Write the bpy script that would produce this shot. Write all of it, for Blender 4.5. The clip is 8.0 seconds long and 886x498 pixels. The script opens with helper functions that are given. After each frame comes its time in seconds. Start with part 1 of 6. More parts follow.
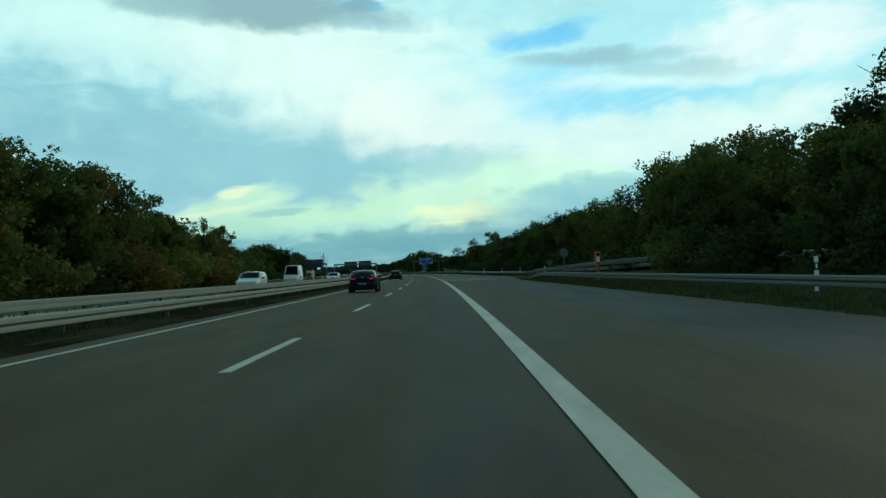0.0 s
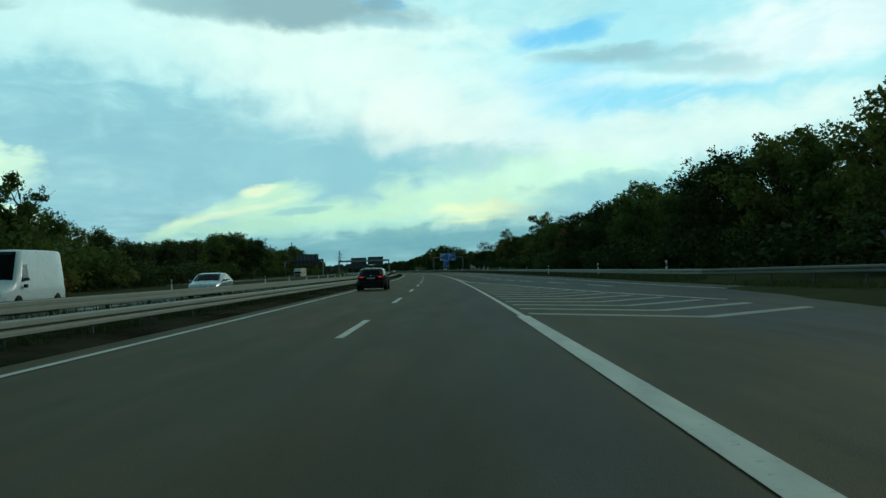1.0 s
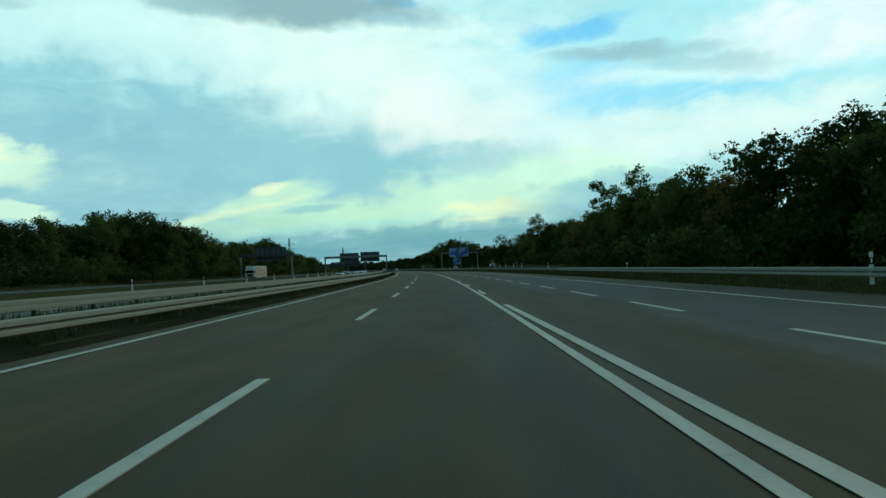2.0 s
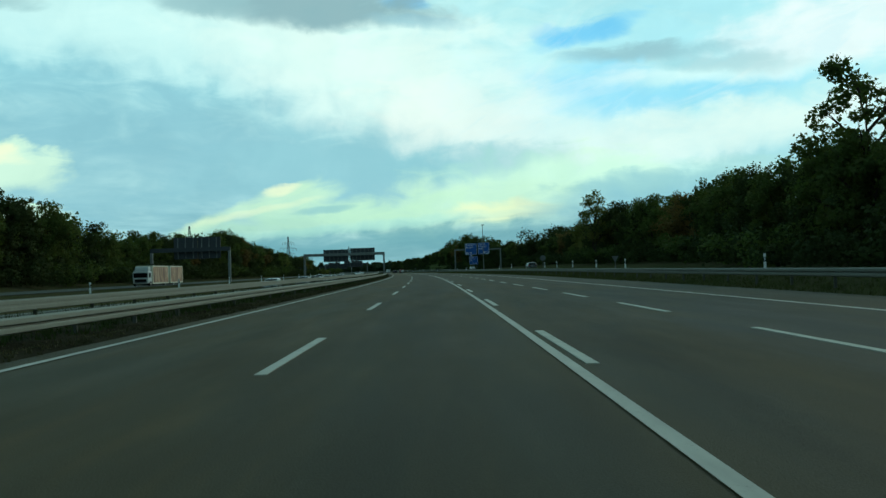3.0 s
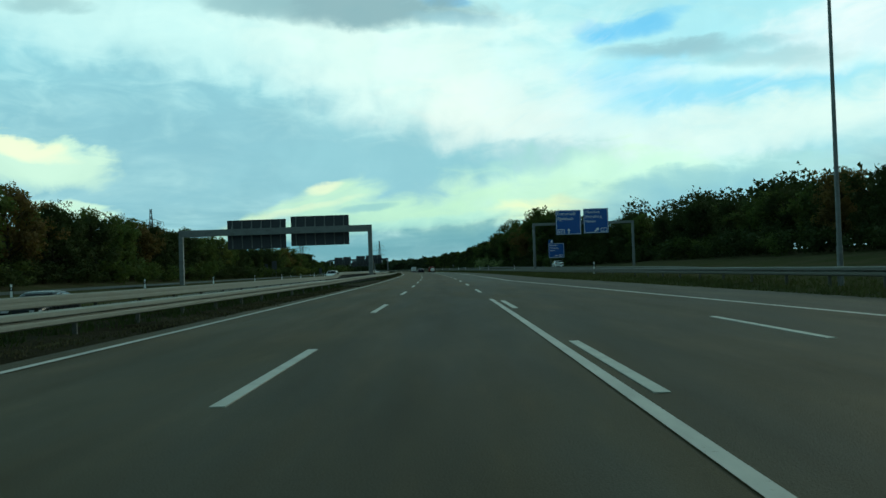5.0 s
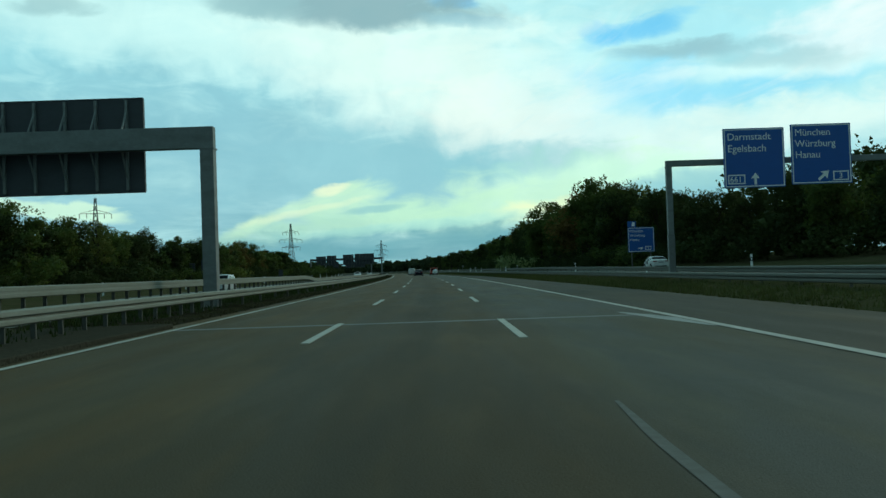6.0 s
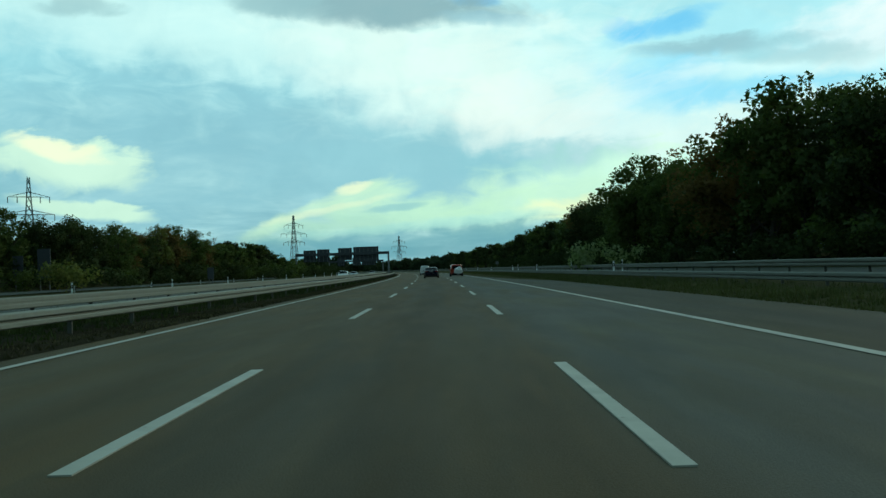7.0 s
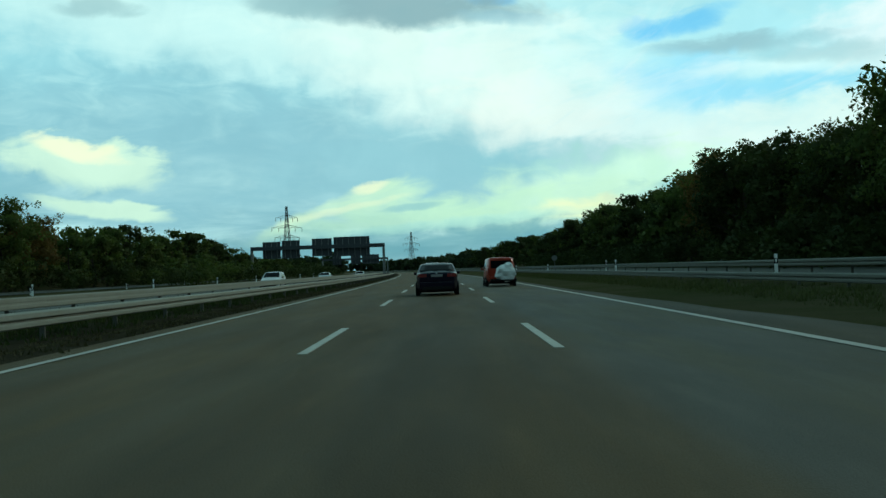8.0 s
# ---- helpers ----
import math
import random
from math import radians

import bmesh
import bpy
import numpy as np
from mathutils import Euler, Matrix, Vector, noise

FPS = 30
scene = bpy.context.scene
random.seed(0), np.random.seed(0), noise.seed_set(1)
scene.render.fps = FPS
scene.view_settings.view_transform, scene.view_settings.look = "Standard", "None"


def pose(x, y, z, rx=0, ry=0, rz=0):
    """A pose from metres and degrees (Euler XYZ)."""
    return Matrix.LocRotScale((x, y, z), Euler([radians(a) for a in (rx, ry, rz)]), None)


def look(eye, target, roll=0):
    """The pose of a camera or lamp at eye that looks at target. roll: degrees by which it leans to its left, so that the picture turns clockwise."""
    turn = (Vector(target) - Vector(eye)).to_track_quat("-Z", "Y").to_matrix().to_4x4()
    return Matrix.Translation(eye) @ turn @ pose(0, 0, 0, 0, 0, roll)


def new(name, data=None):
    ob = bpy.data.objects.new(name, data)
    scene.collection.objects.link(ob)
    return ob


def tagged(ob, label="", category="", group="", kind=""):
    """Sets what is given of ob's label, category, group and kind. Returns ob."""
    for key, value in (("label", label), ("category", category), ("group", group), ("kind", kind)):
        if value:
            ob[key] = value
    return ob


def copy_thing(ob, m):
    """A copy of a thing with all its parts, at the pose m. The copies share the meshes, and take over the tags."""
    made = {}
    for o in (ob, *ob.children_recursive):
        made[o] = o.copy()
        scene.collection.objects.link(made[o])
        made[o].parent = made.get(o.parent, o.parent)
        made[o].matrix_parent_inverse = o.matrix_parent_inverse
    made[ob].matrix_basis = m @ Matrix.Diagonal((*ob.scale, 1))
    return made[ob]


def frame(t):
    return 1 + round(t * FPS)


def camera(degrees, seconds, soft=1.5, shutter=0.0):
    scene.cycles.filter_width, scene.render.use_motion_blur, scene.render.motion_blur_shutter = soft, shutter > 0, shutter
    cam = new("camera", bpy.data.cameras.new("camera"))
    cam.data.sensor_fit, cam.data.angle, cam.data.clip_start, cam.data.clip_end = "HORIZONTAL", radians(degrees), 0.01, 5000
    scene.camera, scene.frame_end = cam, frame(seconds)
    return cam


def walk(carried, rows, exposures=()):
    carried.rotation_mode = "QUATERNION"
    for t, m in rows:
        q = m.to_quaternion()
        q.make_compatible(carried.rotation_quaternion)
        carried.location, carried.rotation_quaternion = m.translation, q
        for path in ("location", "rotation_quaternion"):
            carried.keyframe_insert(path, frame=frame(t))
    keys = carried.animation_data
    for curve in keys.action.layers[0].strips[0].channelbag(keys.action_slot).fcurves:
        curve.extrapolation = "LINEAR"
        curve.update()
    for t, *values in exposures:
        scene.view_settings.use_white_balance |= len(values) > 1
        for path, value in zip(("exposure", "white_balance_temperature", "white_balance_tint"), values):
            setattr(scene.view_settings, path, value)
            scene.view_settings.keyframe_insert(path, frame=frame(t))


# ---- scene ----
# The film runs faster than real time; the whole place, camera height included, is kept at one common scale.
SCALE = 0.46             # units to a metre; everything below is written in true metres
FOV = 50.57
BEND = 0.000207          # the motorway bends to its left: 1 / radius
EYE_HEIGHT = 1.193


def on_road(s, x, z=0.0):
    """World place of station s along the motorway, x metres to the right of the lane line."""
    a, r = BEND * s, 1.0 / BEND + x
    return Vector((r * math.cos(a) - 1.0 / BEND, r * math.sin(a), z))


def road_pose(s, x, z=0.0, turn=0.0):
    return Matrix.Translation(on_road(s, x, z)) @ Matrix.Rotation(BEND * s + radians(turn), 4, "Z")


def curve(points):
    """Piecewise-linear function of the station."""
    xs, ys = [p[0] for p in points], [p[1] for p in points]
    return lambda s: float(np.interp(s, xs, ys))


# ---- camera: seconds, station, pitch, yaw off the road's tangent, metres right of the lane line ----
cam = camera(FOV, 8.0, soft=1.5, shutter=0.0)
PATH = [
    (0.0, -11.8, 1.33, 0.10, 2.80), (0.5, 30.5, 1.30, 0.40, 2.465), (1.0, 72.9, 1.25, 0.45, 2.04), (1.5, 115.4, 1.25, 0.00, 1.93),
    (2.0, 157.4, 1.15, 0.06, 2.07), (2.5, 199.2, 1.19, -0.10, 2.13), (3.0, 240.8, 1.23, -0.18, 2.17),
    (3.5, 282.4, 1.26, -0.18, 2.19), (4.0, 323.5, 1.21, 0.06, 2.26), (4.5, 364.4, 1.13, 0.57, 2.09),
    (5.0, 405.5, 1.18, 0.42, 2.14), (5.5, 446.6, 1.24, 0.08, 2.26), (6.0, 487.8, 1.28, -0.12, 2.36),
    (6.5, 528.9, 1.23, -0.12, 2.48), (7.0, 570.25, 1.21, 0.27, 2.41), (7.5, 611.2, 1.20, 0.53, 2.14), (8.0, 652.2, 1.21, 0.27, 2.16)]
ROLL = 1.93
rows = []
for t, s, pitch, psi, off in PATH:
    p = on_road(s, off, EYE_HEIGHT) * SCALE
    rows.append((t, pose(p.x, p.y, p.z, 90 + pitch, ROLL, math.degrees(BEND * s) + psi)))
walk(cam, rows, [(0.0, 0.0, 6550, -10), (8.0, 0.0, 6550, -10)])  # the clip's steady teal cast

# ---- world and sun: the evening sky, broken cloud with the light ahead ----
world = bpy.data.worlds.new("sky")
scene.world = world
world.use_nodes = True
wt = world.node_tree
wt.nodes.clear()


def wput(socket, value):
    if isinstance(value, bpy.types.NodeSocket):
        wt.links.new(value, socket)
    elif isinstance(value, tuple) and socket.type == "RGBA":
        socket.default_value = (*value, 1)
    else:
        socket.default_value = value


def wmath(op, a, b=0.0, c=0.0):
    n = wt.nodes.new("ShaderNodeMath")
    n.operation = op
    wput(n.inputs[0], a), wput(n.inputs[1], b), wput(n.inputs[2], c)
    return n.outputs[0]


def wmix(fac, a, b, mode="MIX"):
    n = wt.nodes.new("ShaderNodeMix")
    n.data_type, n.blend_type = "RGBA", mode
    wput(n.inputs[0], fac), wput(n.inputs[6], a), wput(n.inputs[7], b)
    return n.outputs[2]


def wstep(value, lo, hi, a=0.0, b=1.0):
    n = wt.nodes.new("ShaderNodeMapRange")
    n.interpolation_type = "SMOOTHSTEP"
    for i, v in enumerate((value, lo, hi, a, b)):
        wput(n.inputs[i], v)
    return n.outputs[0]


def wnoise(vec, scale, detail, rough=0.55, warp=0.0):
    n = wt.nodes.new("ShaderNodeTexNoise")
    wput(n.inputs["Vector"], vec)
    n.inputs["Scale"].default_value, n.inputs["Detail"].default_value = scale, detail
    n.inputs["Roughness"].default_value, n.inputs["Distortion"].default_value = rough, warp
    return n.outputs[0]


way = wt.nodes.new("ShaderNodeTexCoord").outputs["Generated"]
sep = wt.nodes.new("ShaderNodeSeparateXYZ")
wput(sep.inputs[0], way)
dx, dy, dz = sep.outputs
azimuth = wmath("MULTIPLY", wmath("ARCTAN2", dx, dy), 180 / math.pi)
height = wmath("MULTIPLY", wmath("ARCSINE", dz), 180 / math.pi)
# the cloud layer seen in perspective
flat = wt.nodes.new("ShaderNodeCombineXYZ")
low = wmath("ADD", wmath("MAXIMUM", dz, 0.0), 0.10)
wput(flat.inputs[0], wmath("DIVIDE", dx, low)), wput(flat.inputs[1], wmath("DIVIDE", dy, low))
wide = wnoise(flat.outputs[0], 0.55, 7, 0.6, 0.4)
fine = wnoise(flat.outputs[0], 2.2, 8, 0.65, 0.6)

clear = wt.nodes.new("ShaderNodeTexSky")
clear.sky_type, clear.sun_disc = "NISHITA", False
clear.sun_elevation, clear.sun_rotation = radians(22), radians(42)
blue = wmix(1.0, clear.outputs[0], (0.10, 0.10, 0.10), "MULTIPLY")
veil = wmix(wstep(height, 1.0, 13.0), (0.19, 0.42, 0.50), (0.36, 0.73, 0.82))
sky = wmix(0.9, blue, veil)
sky = wmix(wmath("MULTIPLY", wstep(wide, 0.46, 0.66), 0.75), sky, (0.66, 0.98, 0.96))
sky = wmix(wmath("MULTIPLY", wstep(fine, 0.50, 0.72), 0.22), sky, (0.24, 0.52, 0.61))
# ragged edges for the banks, drawn out along the horizon
sheet = wt.nodes.new("ShaderNodeCombineXYZ")
wput(sheet.inputs[0], wmath("MULTIPLY", azimuth, 0.10)), wput(sheet.inputs[1], wmath("MULTIPLY", height, 0.26))
ragged = wnoise(sheet.outputs[0], 1.1, 6, 0.52, 0.5)
wisps = wnoise(sheet.outputs[0], 3.0, 6, 0.55, 0.8)
curls = wnoise(way, 18.0, 6, 0.52, 0.4)
curls_b = wnoise(way, 26.0, 6, 0.52, 0.4)
edge = wmath("ADD", wmath("MULTIPLY", wmath("SUBTRACT", ragged, 0.5), 3.4), wmath("MULTIPLY", wmath("SUBTRACT", wisps, 0.5), 3.0))
drift_a = wmath("ADD", wmath("MULTIPLY", wmath("SUBTRACT", ragged, 0.5), 14.0), wmath("MULTIPLY", wmath("SUBTRACT", curls, 0.5), 6.0))
drift_b = wmath("ADD", wmath("MULTIPLY", wmath("SUBTRACT", wisps, 0.5), 3.0), wmath("MULTIPLY", wmath("SUBTRACT", curls_b, 0.5), 3.2))
sky = wmix(wmath("MULTIPLY", wstep(wisps, 0.40, 0.72), 0.30), sky, (0.70, 1.0, 0.98))


def bank(under, az, el, la, lb, slope, colour, weight, soft):
    """A bank of cloud or a gap in it: azimuth, height, half length, half thickness, slope, colour, weight, softness."""
    c, sn = math.cos(radians(slope)), math.sin(radians(slope))
    k = min(1.0, 0.08 + lb / 2.6)
    p = wmath("ADD", wmath("SUBTRACT", azimuth, az), wmath("MULTIPLY", drift_a, k))
    q = wmath("ADD", wmath("SUBTRACT", height, el), wmath("MULTIPLY", drift_b, k))
    a = wmath("ADD", wmath("MULTIPLY", p, c / la), wmath("MULTIPLY", q, sn / la))
    b = wmath("ADD", wmath("MULTIPLY", q, c / lb), wmath("MULTIPLY", p, -sn / lb))
    d = wmath("ADD", wmath("ADD", wmath("MULTIPLY", a, a), wmath("MULTIPLY", b, b)), wmath("MULTIPLY", edge, 0.6))
    return wmix(wmath("MULTIPLY", wstep(d, 1.25 + 0.95 * soft, 0.75 - 1.1 * soft), weight), under, colour)


sky = bank(sky, -19.1, 6.7, 16.6, 4.49, -2, (0.29, 0.56, 0.66), 0.85, 1)
sky = bank(sky, -6.6, 6.2, 9.0, 2.42, 2, (0.34, 0.64, 0.72), 0.7, 1)
sky = bank(sky, -14.9, 14.2, 18.0, 2.76, -6, (0.72, 1.0, 0.97), 0.85, 1)
sky = bank(sky, -4.4, 11.8, 11.4, 3.45, -16, (0.82, 1.0, 0.95), 0.9, 1)
sky = bank(sky, 3.5, 8.8, 7.9, 2.49, -4, (0.97, 1.0, 0.92), 0.85, 1)
sky = bank(sky, 13.7, 10.1, 13.1, 5.87, 2, (0.52, 0.92, 1.0), 0.7, 1)
sky = bank(sky, 6.9, 13.9, 2.8, 0.55, 14, (0.16, 0.58, 0.95), 0.8, 0.9)
sky = bank(sky, 4.3, 13.7, 1.2, 0.48, -28, (0.18, 0.6, 0.95), 0.6, 0.9)
sky = bank(sky, 7.8, 10.9, 4.1, 1.24, -3, (0.31, 0.74, 0.98), 0.85, 1)
sky = bank(sky, 12.6, 9.8, 6.6, 0.69, 4, (0.30, 0.74, 0.98), 0.8, 1)
sky = bank(sky, 14.7, 10.9, 6.9, 0.69, -1, (0.74, 1.0, 1.0), 0.8, 0.7)
sky = bank(sky, 19.3, 12.6, 4.1, 1.80, 2, (0.95, 1.0, 1.0), 0.75, 1)
sky = bank(sky, 14.9, 7.7, 9.7, 1.52, 4, (0.86, 1.0, 0.93), 0.75, 1)
sky = bank(sky, -28.0, 15.3, 2.1, 0.48, 2, (0.34, 0.56, 0.6), 0.7, 0.6)
sky = bank(sky, -4.6, 16.0, 1.6, 0.35, -6, (0.16, 0.55, 0.95), 0.85, 0.5)
sky = bank(sky, 0.4, 4.4, 7.9, 1.80, 8, (0.7, 1.0, 0.74), 0.85, 1)
sky = bank(sky, 8.1, 5.5, 9.0, 0.76, -2, (0.66, 0.98, 0.82), 0.6, 1)
sky = bank(sky, 1.2, 3.5, 3.1, 0.55, 2, (0.94, 1.0, 0.62), 0.8, 0.9)
sky = bank(sky, 9.3, 4.3, 6.6, 1.17, 8, (0.27, 0.55, 0.64), 0.75, 0.9)
sky = bank(sky, -1.4, 6.5, 4.8, 0.90, 4, (0.3, 0.6, 0.68), 0.6, 1)
sky = bank(sky, -10.2, 3.2, 7.9, 0.83, 7, (0.6, 0.92, 0.66), 0.75, 1)
sky = bank(sky, -15.2, 3.7, 4.1, 0.41, 23, (0.7, 0.96, 0.66), 0.6, 1)
sky = bank(sky, -12.0, 4.4, 2.4, 0.83, 14, (0.66, 0.95, 0.68), 0.75, 1)
sky = bank(sky, -12.6, 5.1, 0.8, 0.28, 16, (0.92, 1.0, 0.7), 0.8, 0.9)
sky = bank(sky, -14.2, 3.7, 3.1, 0.24, 12, (0.9, 1.0, 0.68), 0.5, 1)
sky = bank(sky, -9.7, 3.8, 1.7, 0.21, 5, (0.3, 0.58, 0.62), 0.7, 0.7)
sky = bank(sky, -8.8, 1.7, 14.5, 0.97, 2, (0.16, 0.4, 0.47), 0.8, 1)
sky = bank(sky, -7.1, 2.8, 8.6, 0.31, 4, (0.5, 0.85, 0.75), 0.6, 0.9)
sky = bank(sky, -28.5, 6.7, 4.8, 1.52, -6, (0.66, 0.92, 0.76), 0.97, 0.3)
sky = bank(sky, -29.1, 7.5, 2.4, 0.62, -12, (0.94, 1.0, 0.72), 0.9, 0.4)
sky = bank(sky, -28.0, 4.1, 3.3, 0.48, -8, (0.66, 0.92, 0.74), 0.9, 0.35)
sky = wmix(1.0, sky, wmix(wstep(curls, 0.30, 0.70), (0.97, 0.98, 0.98), (1.05, 1.04, 1.03)), "MULTIPLY")
# thin cirrus combed across the higher sky
comb = wt.nodes.new("ShaderNodeCombineXYZ")
wput(comb.inputs[0], wmath("ADD", wmath("MULTIPLY", azimuth, 0.075), wmath("MULTIPLY", height, 0.075)))
wput(comb.inputs[1], wmath("ADD", wmath("MULTIPLY", azimuth, -0.13), wmath("MULTIPLY", height, 0.30)))
hair = wnoise(comb.outputs[0], 1.3, 8, 0.58, 1.1)
high = wmath("MULTIPLY", wstep(height, 6.0, 10.0), wstep(azimuth, -8.0, 2.0))
sky = wmix(wmath("MULTIPLY", wmath("MULTIPLY", wstep(hair, 0.50, 0.70), high), 0.24), sky, (0.96, 1.02, 0.98))
sky = wmix(wmath("MULTIPLY", wmath("MULTIPLY", wstep(hair, 0.47, 0.33), high), 0.22), sky, (0.46, 0.84, 0.95))
# grey undersides drifting below the cirrus
sky = bank(sky, 10.1, 12.4, 4.6, 0.50, -1, (0.33, 0.56, 0.63), 0.85, 0.8)
sky = bank(sky, 14.7, 11.4, 3.8, 0.55, -6, (0.38, 0.64, 0.70), 0.7, 0.9)
sky = bank(sky, -9.6, 15.7, 7.6, 1.15, -3, (0.27, 0.45, 0.50), 0.92, 0.5)
sky = bank(sky, -3.8, 14.9, 2.6, 0.40, -8, (0.34, 0.60, 0.70), 0.6, 0.8)
sky = bank(sky, -17.0, 15.9, 2.8, 0.70, -4, (0.34, 0.56, 0.6), 0.85, 0.5)
# haze at the horizon, and the duller sky overhead and behind
sky = wmix(wstep(height, 3.0, 0.6, 0.0, 0.6), sky, (0.17, 0.40, 0.47))
sky = wmix(1.0, sky, wmix(wstep(dy, 0.75, -0.5), (1.0, 1.0, 1.0), (0.48, 0.49, 0.49)), "MULTIPLY")
sky = wmix(1.0, sky, wmix(wstep(dz, 0.35, 0.9), (1.0, 1.0, 1.0), (0.60, 0.61, 0.61)), "MULTIPLY")
sky = wmix(1.0, sky, (1.045, 0.98, 1.07), "MULTIPLY")
bg = wt.nodes.new("ShaderNodeBackground")
wput(bg.inputs[0], sky)
wt.links.new(bg.outputs[0], wt.nodes.new("ShaderNodeOutputWorld").inputs[0])

sun = new("sun", bpy.data.lights.new("sun", "SUN"))
sun.data.energy, sun.data.angle, sun.data.color = 0.7, radians(14), (1.0, 0.93, 0.78)
sun.matrix_basis = look((0, 0, 0), (-0.620, -0.689, -0.375))

# ---- materials ----
class Nodes:
    """A material and short ways to wire its nodes."""

    def __init__(self, name, rough=0.8, metal=0.0, colour=(0.5, 0.5, 0.5), specular=0.5):
        self.m = bpy.data.materials.new(name)
        self.m.use_nodes = True
        self.t = self.m.node_tree
        self.b = self.t.nodes["Principled BSDF"]
        self.b.inputs["Base Color"].default_value = (*colour, 1)
        self.b.inputs["Roughness"].default_value = rough
        self.b.inputs["Metallic"].default_value = metal
        self.b.inputs["Specular IOR Level"].default_value = specular

    def put(self, socket, value):
        if isinstance(value, bpy.types.NodeSocket):
            self.t.links.new(value, socket)
        elif isinstance(value, tuple) and len(value) == 3 and socket.type == "RGBA":
            socket.default_value = (*value, 1)
        else:
            socket.default_value = value

    def coords(self, kind="Object"):
        return self.t.nodes.new("ShaderNodeTexCoord").outputs[kind]

    def road(self):
        n = self.t.nodes.new("ShaderNodeUVMap")
        n.uv_map = "road"
        return n.outputs[0]

    def stretch(self, vec, scale):
        n = self.t.nodes.new("ShaderNodeMapping")
        self.put(n.inputs[0], vec)
        n.inputs["Scale"].default_value = scale
        return n.outputs[0]

    def noise(self, vec, scale, detail=4.0, rough=0.55):
        n = self.t.nodes.new("ShaderNodeTexNoise")
        self.put(n.inputs["Vector"], vec)
        n.inputs["Scale"].default_value, n.inputs["Detail"].default_value, n.inputs["Roughness"].default_value = scale, detail, rough
        return n.outputs[0]

    def ramp(self, fac, *stops):
        n = self.t.nodes.new("ShaderNodeValToRGB")
        while len(n.color_ramp.elements) < len(stops):
            n.color_ramp.elements.new(0.5)
        for e, (p, c) in zip(n.color_ramp.elements, stops):
            e.position, e.color = p, ((c, c, c, 1) if isinstance(c, float) else (*c, 1))
        self.put(n.inputs[0], fac)
        return n.outputs[0]

    def mix(self, fac, a, b, mode="MIX"):
        n = self.t.nodes.new("ShaderNodeMix")
        n.data_type, n.blend_type = "RGBA", mode
        self.put(n.inputs[0], fac), self.put(n.inputs[6], a), self.put(n.inputs[7], b)
        return n.outputs[2]

    def math(self, op, a, b=0.0):
        n = self.t.nodes.new("ShaderNodeMath")
        n.operation = op
        self.put(n.inputs[0], a), self.put(n.inputs[1], b)
        return n.outputs[0]

    def step(self, value, lo, hi):
        n = self.t.nodes.new("ShaderNodeMapRange")
        n.interpolation_type = "SMOOTHSTEP"
        self.put(n.inputs[0], value)
        n.inputs[1].default_value, n.inputs[2].default_value = lo, hi
        return n.outputs[0]

    def split(self, vec):
        n = self.t.nodes.new("ShaderNodeSeparateXYZ")
        self.put(n.inputs[0], vec)
        return n.outputs

    def random(self):
        return self.t.nodes.new("ShaderNodeObjectInfo").outputs["Random"]

    def island(self):
        return self.t.nodes.new("ShaderNodeNewGeometry").outputs["Random Per Island"]

    def bump(self, height, strength=0.3, distance=0.02):
        n = self.t.nodes.new("ShaderNodeBump")
        n.inputs["Strength"].default_value, n.inputs["Distance"].default_value = strength, distance
        self.put(n.inputs["Height"], height)
        self.t.links.new(n.outputs[0], self.b.inputs["Normal"])

    def base(self, value):
        self.put(self.b.inputs["Base Color"], value)

    def rough(self, value):
        self.put(self.b.inputs["Roughness"], value)


